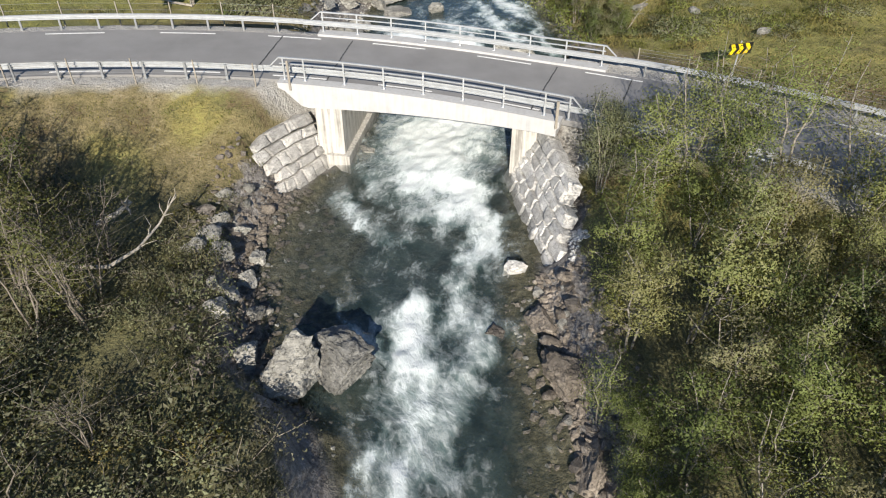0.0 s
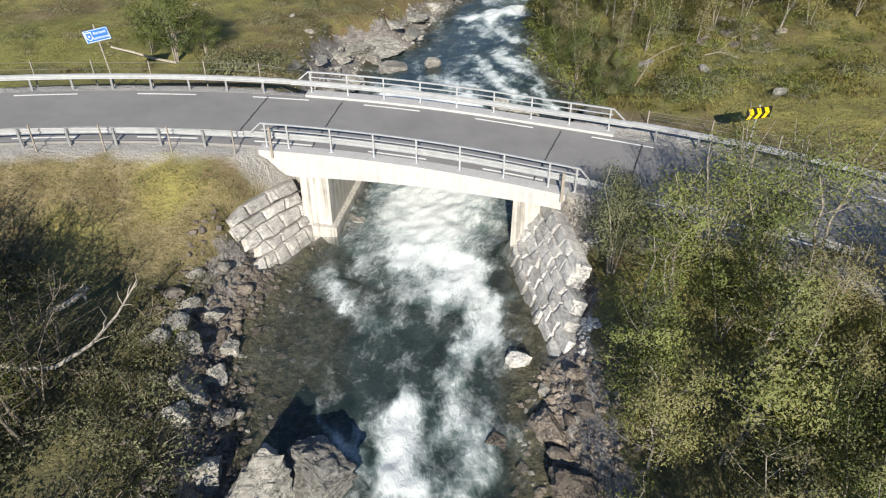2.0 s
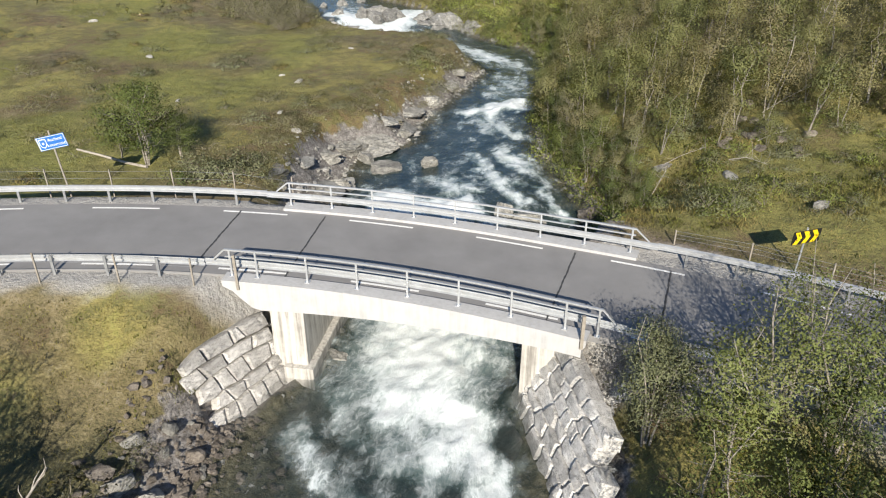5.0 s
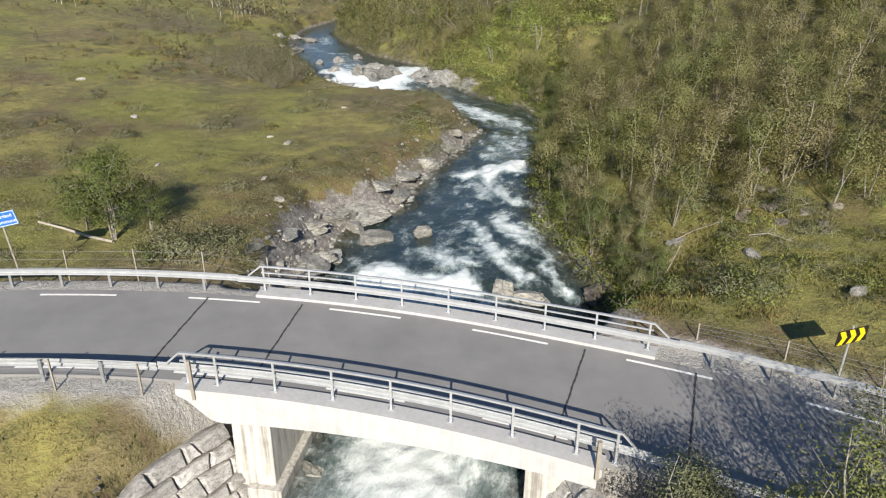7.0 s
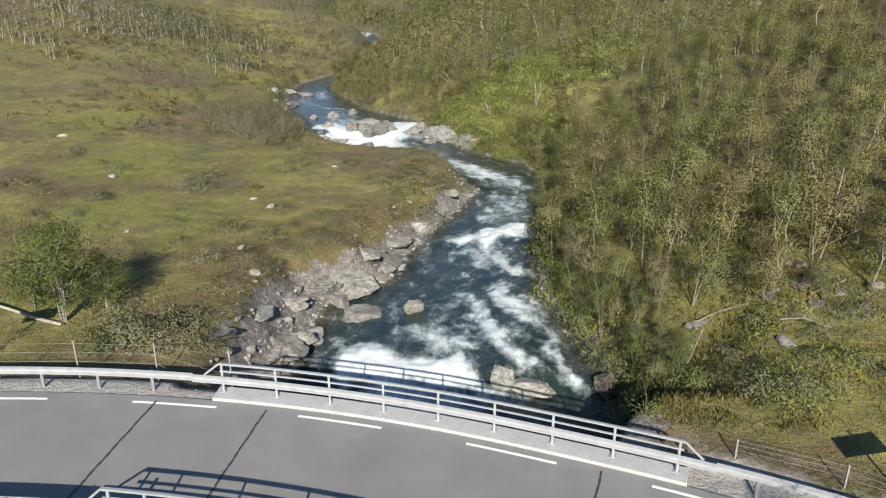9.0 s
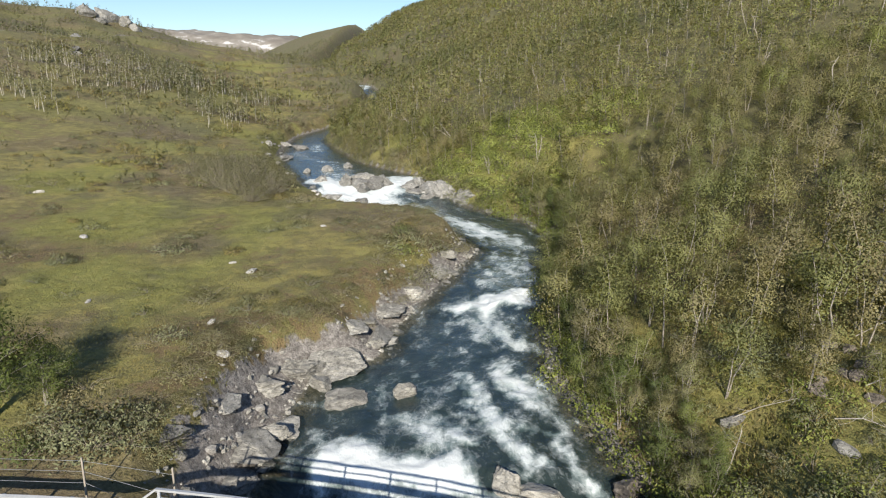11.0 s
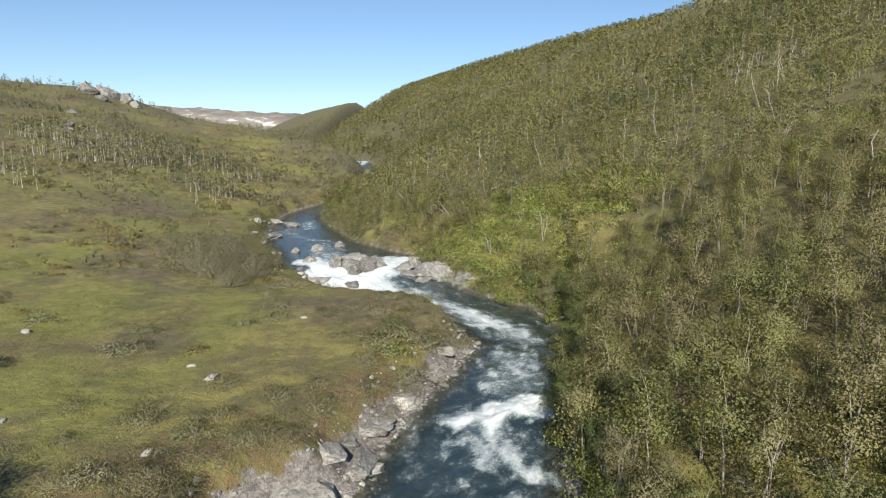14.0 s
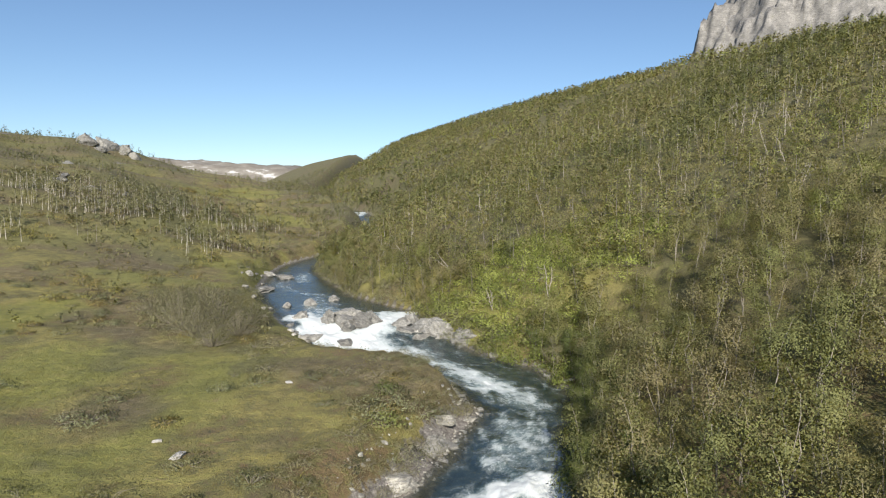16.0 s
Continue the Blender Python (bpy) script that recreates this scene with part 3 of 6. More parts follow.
# ---- river ----
FOAM = [  # x, y, x, y, half width, strength of each white tongue
    (0.8, 46.0, 0.3, 40.0, 2.0, 0.5), (0.3, 40.0, 0.4, 35.5, 2.8, 0.95), (0.4, 35.5, -0.8, 32.5, 3.0, 1.25), (2.2, 36.0, 2.0, 33.0, 1.5, 0.95), (-0.8, 32.5, -0.6, 29.5, 2.2, 1.15), (-2.4, 33.5, -3.2, 29.6, 0.8, 0.55), (-0.2, 29.8, 1.0, 27.2, 1.3, 1.2),
    (-0.4, 29.5, 0.4, 27.0, 1.4, 1.0), (0.4, 27.0, 1.7, 25.4, 1.1, 0.95), (2.8, 26.2, 1.7, 25.2, 0.7, 1.1), (1.7, 25.4, 1.5, 23.6, 0.7, 1.0), (-4.9, 27.6, -4.0, 26.0, 0.8, 0.7), (1.3, 18.5, 0.3, 15.5, 0.8, 0.7), (0.3, 15.5, -0.8, 13.5, 0.8, 0.7), (0.5, 13.5, -1.0, 11.5, 0.7, 0.6), (1.5, 23.6, 1.0, 21.0, 0.6, 0.6),
    (1.0, 21.0, 1.7, 19.2, 0.8, 0.8), (1.7, 19.2, 0.6, 17.0, 0.7, 0.6), (-0.9, 19.8, -0.9, 16.5, 0.75, 1.25), (-0.9, 16.5, -0.8, 14.2, 0.6, 0.9),
    (-0.9, 14.2, 0.6, 13.2, 0.9, 0.6), (-1.2, 14.0, -1.9, 12.3, 0.6, 0.8), (-1.9, 12.3, -0.6, 10.5, 0.8, 0.9), (-4.4, 20.6, -2.8, 18.6, 0.4, 0.7), (-2.8, 18.6, -1.4, 17.6, 0.4, 0.7),
    (-5.7, 27.2, -4.9, 26.2, 0.6, 0.6), (-4.0, 26.8, -2.0, 25.0, 0.8, 0.45), (2.9, 25.8, 1.9, 25.3, 0.5, 0.8),
    (-3.0, 47.6, 1.6, 46.4, 1.1, 1.4), (1.6, 46.4, 3.0, 45.6, 0.8, 1.0), (-1.8, 45.6, 1.5, 44.0, 1.4, 0.65), (0.0, 51.8, 1.5, 48.5, 0.8, 0.6), (3.5, 53.0, 4.2, 50.0, 0.7, 0.9), (1.8, 51.0, 2.6, 48.8, 0.5, 0.9), (4.6, 49.4, 5.6, 47.4, 0.5, 0.85), (6.4, 50.2, 7.6, 46.4, 0.4, 0.75), (5.0, 56.4, 6.2, 52.6, 0.5, 0.8), (2.4, 56.0, 3.2, 53.4, 0.5, 0.65), (5.6, 64.0, 6.0, 60.0, 0.6, 0.7),
    (6.2, 55.6, 6.9, 50.5, 0.6, 0.55), (3.0, 66.6, 5.4, 68.2, 1.0, 1.3), (5.4, 68.2, 8.4, 69.6, 1.2, 1.35), (4.0, 66.5, 4.6, 61.5, 1.2, 0.5), (7.2, 79.0, 6.0, 72.0, 1.6, 0.4),
    (8.0, 76.0, 8.4, 72.0, 1.2, 0.4), (3.4, 94.5, 6.6, 88.0, 1.3, 0.85), (6.6, 88.0, 9.0, 83.0, 1.4, 0.5), (-1.0, 99.5, 3.4, 94.5, 1.1, 0.6), (-6.6, 103.5, -1.0, 99.5, 1.8, 0.7),
    (-14.5, 113.0, -11.0, 107.0, 1.9, 1.4), (-11.0, 107.0, -6.6, 101.5, 3.0, 1.4), (-6.8, 104.0, -4.4, 99.4, 2.4, 1.3), (-2.6, 115.5, -5.4, 109.0, 1.6, 1.35), (-5.4, 109.0, -7.0, 104.0, 2.0, 1.3), (-7.0, 103.0, -1.5, 99.0, 2.0, 0.95),
    (-13.0, 119.0, -12.5, 113.0, 2.4, 0.5), (-5.5, 116.0, -4.6, 112.0, 1.2, 0.9), (-16.0, 126.0, -14.0, 118.0, 2.2, 0.45), (-18.0, 131.0, -13.5, 127.0, 1.2, 0.45), (-24.0, 140.0, -20.0, 132.0, 1.6, 0.4), (-22.0, 150.0, -21.0, 143.0, 1.5, 0.5), (-29.0, 268.0, -27.5, 284.0, 3.5, 1.1)]
wy = np.concatenate([np.arange(-12, 75, 0.2), np.arange(75, 170, 0.4), np.arange(170, 420, 3.0)])
ws = np.linspace(0, 1, 76)
WYg = np.repeat(wy[:, None], len(ws), 1)
lo, hi = left_bank(WYg) - 0.9, right_bank(WYg) + 0.9
WXg = lo + (hi - lo) * ws[None]
foam = np.zeros_like(WXg)
wx = WXg + 1.3 * fbm(WXg / 1.5, WYg / 2.2, 0, 111) + 0.5 * fbm(WXg / 0.4, WYg / 0.8, 0, 113)
wy_ = WYg + 1.8 * fbm(WXg / 1.2, WYg / 1.8, 0, 115)
for x0, y0, x1, y1, w, s in FOAM:
    dx, dy = x1 - x0, y1 - y0
    t = np.clip(((wx - x0) * dx + (wy_ - y0) * dy) / (dx * dx + dy * dy), 0, 1)
    d = np.hypot(wx - x0 - t * dx, wy_ - y0 - t * dy)
    foam = np.maximum(foam, (0.78 if y0 < 44 else 0.86) * s * np.exp(-(d / (w * 1.15)) ** 2))
rough_water = 0.35 + 0.65 * np.clip(foam, 0, 1)
calm = 1 - 0.6 * smooth(110, 125, WYg)
chop = 0.30 * fbm(WXg / 1.3, WYg / 1.9, 0, 101) + 0.18 * np.abs(fbm(WXg / 0.5, WYg / 0.7, 0, 103))
WZg = water_z(WYg) + chop * rough_water * calm + 0.14 * np.clip(foam, 0, 1) * (0.6 + fbm(WXg / 0.7, WYg / 1.0, 0, 107))
foam = np.clip(foam + (0.24 + 0.09 * smooth(42, 48, WYg) * (1 - smooth(80, 100, WYg))) * calm * smooth(0.1, 0.5, fbm(WXg / 0.9, WYg / 1.6, 0, 109)) + (0.12 + 0.06 * smooth(42, 48, WYg)) * calm - 0.12 * smooth(-3.5, -5.5, WXg) * (WYg < 26), 0, 1.2)
wet = np.clip(WZg - ground_z(WXg, WYg), 0, 2)
i = np.arange(len(wy) - 1)[:, None] * len(ws) + np.arange(len(ws) - 1)[None]
F = np.stack([i, i + 1, i + len(ws) + 1, i + len(ws)], -1).reshape(-1, 4)
cl = np.stack([(lo + hi)[:, 0] / 2, wy], 1)
along = np.concatenate([[0], np.cumsum(np.hypot(*np.diff(cl, axis=0).T))])
flow_at = np.stack([WXg - cl[:, :1], np.repeat(along[:, None], len(ws), 1), 0 * WXg], -1)
water = new("water", mesh_of("water", np.stack([WXg, WYg, WZg], -1).reshape(-1, 3), F, WATER,
            {"foam": foam.ravel(), "depth": np.clip(0.18 + 0.66 * smooth(0.15, 1.1, wet) + 0.16 * smooth(40, 60, WYg), 0, 1).ravel()}))
fa = water.data.attributes.new("flow", "FLOAT_VECTOR", "POINT")
fa.data.foreach_set("vector", flow_at.astype(np.float32).ravel())
tagged(water, "green-blue mountain river with white rapids", "river", kind="structure")


# ---- road ----
def arc_slab(r0, r1, d0, d1, top, thick, step=0.7, skew=0.0):
    """A slab along the bend from d0 to d1 degrees; top is its height over the road."""
    n = max(2, int(abs(d1 - d0) / step) + 1)
    V = []
    for k in range(n):
        a = d0 + (d1 - d0) * k / (n - 1)
        for rr, dz in ((r0, 0), (r1, 0), (r1, -thick), (r0, -thick)):
            x, y = on_arc(rr, a + skew * (rr - r0))
            V.append((x, y, float(road_z(x, rr)) + top + dz))
    F = [(0, 1, 2, 3)]
    for k in range(n - 1):
        o = 4 * k
        F += [(o + j, o + 4 + j, o + 4 + (j + 1) % 4, o + (j + 1) % 4) for j in range(4)]
    F.append((4 * n - 1, 4 * n - 2, 4 * n - 3, 4 * n - 4))
    return np.array(V), np.array(F)


def arc_part(name, spec, mat, parent=None, label="", **extra):
    V, F = arc_slab(*spec, **extra)
    return part_mesh(name, mesh_of(name, V, F, mat, shade=False), parent, label)


road = tagged(arc_part("road", (R_IN, R_OUT, -55, 95, 0.0, 0.3), ASPHALT), "narrow grey asphalt mountain road on a bend", "road", kind="structure")
for k in range(-7, 12):
    arc_part("edge_line", (LINE_OUT - 0.06, LINE_OUT + 0.06, 1.1 + 7.24 * k, 4.75 + 7.24 * k, 0.006, 0.004), PAINT, road, "white painted dash")
    arc_part("edge_line", (LINE_IN - 0.06, LINE_IN + 0.06, 3.0 + 7.36 * k, 6.75 + 7.36 * k, 0.006, 0.004), PAINT, road, "white painted dash")
for deg, skew in ((2.1, 0.09), (6.9, 0.02), (20.95, 0.0), (25.75, -0.1)):
    pts = []
    for k in range(40):
        rr = 42.1 + (R_OUT - 0.3 - 42.1) * k / 39
        w = 0.034 + 0.012 * math.sin(k * 2.1 + deg)
        for side in (-1, 1):
            x, y = on_arc(rr, deg + skew * (rr - 48) + math.degrees(side * w / rr) + 0.012 * math.sin(k * 0.7 + deg))
            pts.append((x, y, float(road_z(x, rr)) + 0.014))
    F = [(2 * k, 2 * k + 1, 2 * k + 3, 2 * k + 2) for k in range(39)]
    part_mesh("tar_joint", mesh_of("tar_joint", np.array(pts), np.array(F), TAR, shade=False), road, "dark sealed crack across the road")

# ---- bridge ----
bridge = thing("road_bridge", "short white concrete road bridge over the river", "bridge")
arc_part("deck", (41.35, 48.75, 5.0, 23.0, -0.31, 0.35), CONCRETE, bridge)


def edge_beam(r0, r1, d0, d1, flare0, flare1, bottom=-0.66):
    """The side beam, with raked ends."""
    n = 40
    V = []
    for k in range(n):
        a = d0 + (d1 - d0) * k / (n - 1)
        for rr, up in ((r0, 1), (r1, 1), (r1, 0), (r0, 0)):
            x, y = on_arc(rr, a)
            zt = float(road_z(x, rr)) + 0.12
            cut = max(smooth(d0, d0 + flare0, a) * 0 + (1 - smooth(d0, d0 + flare0, a)), 1 - smooth(d1, d1 - flare1, a))
            zb = bottom + (zt - 0.25 - bottom) * float(cut)
            V.append((x, y, zt if up else zb))
    F = [(0, 1, 2, 3)]
    for k in range(n - 1):
        o = 4 * k
        F += [(o + j, o + 4 + j, o + 4 + (j + 1) % 4, o + (j + 1) % 4) for j in range(4)]
    F.append((4 * n - 1, 4 * n - 2, 4 * n - 3, 4 * n - 4))
    return mesh_of("edge_beam", np.array(V), np.array(F), CONCRETE, shade=False)


part_mesh("edge_beam", edge_beam(41.3, 41.98, 3.7, 23.2, 1.9, 0.4, -0.7), bridge, "white concrete edge beam with a raked end")
part_mesh("edge_beam", edge_beam(48.02, 48.8, 4.4, 24.0, 1.5, 1.5), bridge, "white concrete kerb beam")


def wall_block(corners, z0, z1, batter=0.0):
    """An upright block over four plan corners."""
    bm = bmesh.new()
    c = Vector((sum(p[0] for p in corners) / 4, sum(p[1] for p in corners) / 4, 0))
    lo = [bm.verts.new((p[0] + (p[0] - c.x) * batter, p[1] + (p[1] - c.y) * batter, z0)) for p in corners]
    up = [bm.verts.new((p[0], p[1], z1)) for p in corners]
    bm.faces.new(lo[::-1])
    bm.faces.new(up)
    for k in range(4):
        bm.faces.new((lo[k], lo[(k + 1) % 4], up[(k + 1) % 4], up[k]))
    bmesh.ops.recalc_face_normals(bm, faces=bm.faces)
    bmesh.ops.bevel(bm, geom=bm.edges[:], offset=0.025, segments=1, affect="EDGES")
    return bm


ab_l = [(-6.5, 31.55), (-5.12, 31.3), (-4.2, 37.9), (-5.6, 38.1)]
ab_r = [(3.42, 30.2), (4.6, 29.75), (6.7, 35.2), (5.6, 35.6)]
part("abutment", wall_block(ab_l, -4.6, -0.64, 0.03), OLD_CONCRETE, bridge, "board-marked concrete abutment")
part("footing", wall_block([(-6.1, 31.1), (-4.88, 30.9), (-3.9, 37.7), (-4.6, 37.9)], -4.8, -3.2), OLD_CONCRETE, bridge, "concrete footing ledge")
part("abutment", wall_block(ab_r, -4.8, -0.66, 0.02), OLD_CONCRETE, bridge, "board-marked concrete abutment")


def bar(p, q, w, h=None):
    """A square bar from p to q as a bmesh."""
    p, q = Vector(p), Vector(q)
    m = Matrix.Translation((p + q) / 2) @ (q - p).to_track_quat("X", "Z").to_matrix().to_4x4()
    bm = bmesh.new()
    box(bm, m, (q - p).length, w, h or w)
    return bm


def arc_rail(name, r0, d0, d1, height, w, h, parent, mat, label="", step=0.7):
    return arc_part(name, (r0 - w / 2, r0 + w / 2, d0, d1, height, h), mat, parent, label, step=step)


def beam_profile(depth=0.08, height=0.31):
    """Cross-section of a W-beam: offset out of the rail and height."""
    return [(0.0, height / 2), (depth, height * 0.36), (depth, height * 0.2), (0.01, height * 0.06), (0.01, -height * 0.06), (depth, -height * 0.2), (depth, -height * 0.36), (0.0, -height / 2)]


def w_beam(r0, inward, d0, d1, height):
    prof = beam_profile()
    prof = prof + [(o - 0.006, z) for o, z in prof[::-1]]
    n = max(2, int((d1 - d0) / 0.6))
    V, m = [], len(prof)
    for k in range(n):
        a = d0 + (d1 - d0) * k / (n - 1)
        for o, dz in prof:
            x, y = on_arc(r0 + inward * o, a)
            V.append((x, y, float(road_z(x, r0)) + height + dz))
    F = [(k * m + j, (k + 1) * m + j, (k + 1) * m + (j + 1) % m, k * m + (j + 1) % m) for k in range(n - 1) for j in range(m)]
    return mesh_of("beam", np.array(V), np.array(F), STEEL, shade=False)


def stand(r0, deg, dz=0.0):
    x, y = on_arc(r0, deg)
    return Vector((x, y, float(road_z(x, r0)) + dz))


def bridge_rail(r0, degs, d0, d1, slant, face, label):
    rail = thing("bridge_railing", label, "railing", "bridge railings")
    for d in degs:
        post = part("post", bar(stand(r0, d, 0.1), stand(r0, d, 1.22), 0.075), STEEL, rail)
        p = stand(r0, d, 0.13)
        bm = bmesh.new()
        box(bm, Matrix.Translation(p) @ pose(0, 0, 0, 0, 0, -d), 0.2, 0.2, 0.025)
        part("base_plate", bm, STEEL, post)
        part("bracket", bar(stand(r0, d, 0.62), stand(r0 + face * 0.1, d, 0.62), 0.06, 0.14), STEEL, post)
    arc_rail("top_rail", r0, d0, d1, 1.27, 0.085, 0.07, rail, STEEL)
    arc_rail("middle_rail", r0, d0, d1, 0.97, 0.06, 0.05, rail, STEEL)
    for d, way in ((d0, -1), (d1, 1)):
        part("end_brace", bar(stand(r0, d, 1.24), stand(r0, d + way * slant, 0.75), 0.06), STEEL, rail)
    part_mesh("beam", w_beam(r0 + face * 0.09, face, d0 - 1.2, d1 + 1.2, 0.62), rail, "corrugated crash barrier beam")
    return rail


bridge_rail(RAIL_IN, [4.1] + [5.5 + 2.75 * k for k in range(7)] + [23.6], 3.85, 23.75, 0.7, 1, "galvanised bridge railing with crash barrier on posts")
bridge_rail(RAIL_OUT, [4.7 + 2.36 * k for k in range(9)], 4.6, 23.75, 0.7, -1, "galvanised bridge railing along the upstream kerb")


def guard_rail(r0, face, d0, d1, label, pitch=2.0):
    rail = thing("guard_rail", label, "guardrail", "roadside guardrails")
    part_mesh("beam", w_beam(r0 + face * 0.06, face, d0, d1, 0.62), rail, "corrugated steel beam")
    step = math.degrees(pitch / r0)
    d = d0 + 0.6 * step
    while d < d1:
        post = part("post", bar(stand(r0, d, -0.35), stand(r0, d, 0.74), 0.06, 0.11), GALV_DARK, rail)
        part("spacer", bar(stand(r0, d, 0.62), stand(r0 + face * 0.07, d, 0.62), 0.08, 0.2), STEEL, post)
        d += step
    return rail


guard_rail(RAIL_IN - 0.05, 1, -40, 2.65, "galvanised guardrail along the valley side of the road")
guard_rail(RAIL_IN - 0.05, 1, 24.9, 62, "galvanised guardrail beside birch trees")
guard_rail(RAIL_OUT + 0.05, -1, -40, 3.4, "galvanised guardrail along the meadow side of the road")
guard_rail(RAIL_OUT + 0.05, -1, 24.9, 62, "galvanised guardrail below the grassy bank")


def wire_fence(r0, d0, d1, pitch, tall, label):
    fence = thing("wire_fence", label, "fence", "roadside wire fences")
    step = math.degrees(pitch / r0)
    d, tops = d0, []
    k = 0
    while d < d1:
        x, y = on_arc(r0 + 0.06 * math.sin(k * 2.3), d)
        z = float(ground_z(x, y))
        zt = float(road_z(x, r0)) + tall + 0.05 * math.sin(k * 1.7)
        lean = 0.04 * math.sin(k * 3.1)
        part("post", bar((x, y, z - 0.2), (x + lean, y, zt), 0.055), POST_WOOD, fence)
        tops.append((x + lean, y, zt, z))
        d += step
        k += 1
    for share in (0.45, 0.7, 0.93):
        pts = [(x, y, z + (zt - z) * share) for x, y, zt, z in tops]
        V, F = tube(pts, np.full(len(pts), 0.008), 3)
        part_mesh("wire", mesh_of("wire", V, F, GALV_DARK), fence)
    return fence


wire_fence(41.15, -26, 5.5, 2.9, 1.15, "thin weathered posts with wire beside the road")
wire_fence(50.1, -30, 4.6, 3.0, 0.95, "low wire fence on the meadow verge")
wire_fence(49.9, 25.5, 48, 3.1, 0.85, "low wire fence on the grassy verge")
part("marker_post", bar(stand(41.25, 4.6, -0.2), stand(41.25, 4.6, 1.3), 0.1), POST_WOOD, bridge, "grey wooden marker post")
part("marker_post", bar(stand(41.25, 23.0, -0.2), stand(41.25, 23.0, 1.15), 0.12), POST_WOOD, bridge, "grey wooden marker post")

# ---- far mountains ----
def ridge_mesh(name, mat, az0, az1, dist, heights, depth, rough, seed, rows=40, cols=160):
    """A mountain face seen from the valley: heights along the bearing, rising away from it."""
    az = np.radians(np.linspace(az0, az1, cols))[None]
    t = np.linspace(0, 1, rows)[:, None]
    d = dist + depth * t
    x, y = d * np.sin(az), 32 + d * np.cos(az)
    crest = np.interp(np.degrees(az), *zip(*heights))
    z = -40 + (crest + 40) * smooth(0, 0.85, t) ** 0.8 + rough * (0.8 * fbm(x / (dist * 0.03), y / (dist * 0.03), 0, seed, 5) + 0.4 * fbm(x / (dist * 0.008), y / (dist * 0.008), 0, seed + 3, 3)) * smooth(0, 0.3, t)
    V = np.stack(np.broadcast_arrays(x, y, z), -1).reshape(-1, 3)
    i = np.arange(rows - 1)[:, None] * cols + np.arange(cols - 1)[None]
    return mesh_of(name, V, np.stack([i, i + 1, i + cols + 1, i + cols], -1).reshape(-1, 4), mat)


FELL, nt, b = material("far_fell", 0.95)
fn = noise_node(nt, 0.006, 6, 0.6, (1, 0.35, 3))
fine = noise_node(nt, 0.03, 5, 0.65)
f = maths(nt, "ADD", maths(nt, "MULTIPLY", fn, 0.7), maths(nt, "MULTIPLY", fine, 0.3))
nt.links.new(ramp(nt, f, [(0.36, (0.13, 0.115, 0.10)), (0.48, (0.2, 0.18, 0.155)), (0.57, (0.27, 0.25, 0.22)), (0.6, (0.55, 0.54, 0.53)), (0.68, (0.72, 0.72, 0.72))]), b.inputs["Base Color"])
tagged(new("backdrop_fell", ridge_mesh("backdrop_fell", FELL, -60, 12, 2500, [(-60, 210), (-28, 205), (-22, 200), (-16, 190), (-12, 186), (-10, 160), (-5, 100), (12, 80)], 700, 16, 5)),
       "distant bare fell with pale rock and snow patches", "mountain", kind="structure")
tagged(new("backdrop_cliff", ridge_mesh("backdrop_cliff", CLIFF, 16, 75, 560, [(16, 90), (19.0, 118), (20.3, 148), (21.2, 180), (22.6, 212), (26, 250), (32, 280), (45, 300), (75, 250)], 220, 34, 7, 90, 300)),
       "steep grey bare rock mountainside above the forest", "mountain", kind="structure")


# ---- rocks ----
def rock_mesh(name, size, seed, mat, level=3, facets=12, rough=0.2):
    bm = bmesh.new()
    bmesh.ops.create_icosphere(bm, subdivisions=level, radius=1.0)
    P = np.array([v.co for v in bm.verts])
    F = np.array([[v.index for v in f.verts] for f in bm.faces])
    bm.free()
    g = np.random.RandomState(seed)
    P = P * (1 + 0.28 * fbm(P[:, 0] * 0.9 + seed, P[:, 1] * 0.9, P[:, 2] * 0.9, seed, 2))[:, None]
    for _ in range(facets):
        n = g.normal(size=3)
        n /= np.linalg.norm(n)
        over = np.maximum(P @ n - g.uniform(0.42, 0.75), 0)
        P = P - over[:, None] * n * 0.97
    P = P * (1 + rough * fbm(P[:, 0] * 3 + seed, P[:, 1] * 3, P[:, 2] * 5, seed + 5, 4) + 0.6 * rough * fbm(P[:, 0] * 9 + seed, P[:, 1] * 9, P[:, 2] * 14, seed + 9, 3))[:, None]
    P = P / np.abs(P).max(0)
    return mesh_of(name, P * np.array(size), F, mat, shade=False)


def rock_at(name, x, y, size, seed, mat, label, lift=0.0, turn=0, level=3, group="", base=None):
    ob = new(name, rock_mesh(name, size, seed, mat, level))
    z = float(ground_z(x, y)) if base is None else base
    ob.matrix_basis = pose(x, y, z + lift, 0, 0, turn)
    return tagged(ob, label, "rock", group)


rock_at("boulder", -5.5, 16.15, (1.3, 1.25, 1.55), 3, ROCK, "large pale angular boulder at the water's edge", turn=20, level=5, base=-3.75)
rock_at("boulder", -3.7, 16.95, (1.3, 1.25, 1.2), 8, GREY_ROCK, "split grey boulder leaning into the rapids", turn=-25, level=5, base=-4.0)
rock_at("boulder", -7.05, 17.0, (0.6, 0.75, 0.75), 12, ROCK, "rounded grey rock wedged behind a boulder", level=4, base=-3.6)
rock_at("boulder", -7.3, 14.6, (1.7, 1.5, 0.9), 14, BROWN_ROCK, "dark brown rock shelf below the boulders", turn=30, level=5, base=-4.0)
rock_at("boulder", -5.6, 13.3, (1.7, 1.2, 0.9), 15, BROWN_ROCK, "dark brown rock shelf beside the river", turn=60, level=5, base=-4.6)
rock_at("boulder", -6.4, 11.6, (1.6, 1.3, 1.0), 16, BROWN_ROCK, "cracked brown rock shelf under the bushes", turn=10, level=5, base=-4.3)
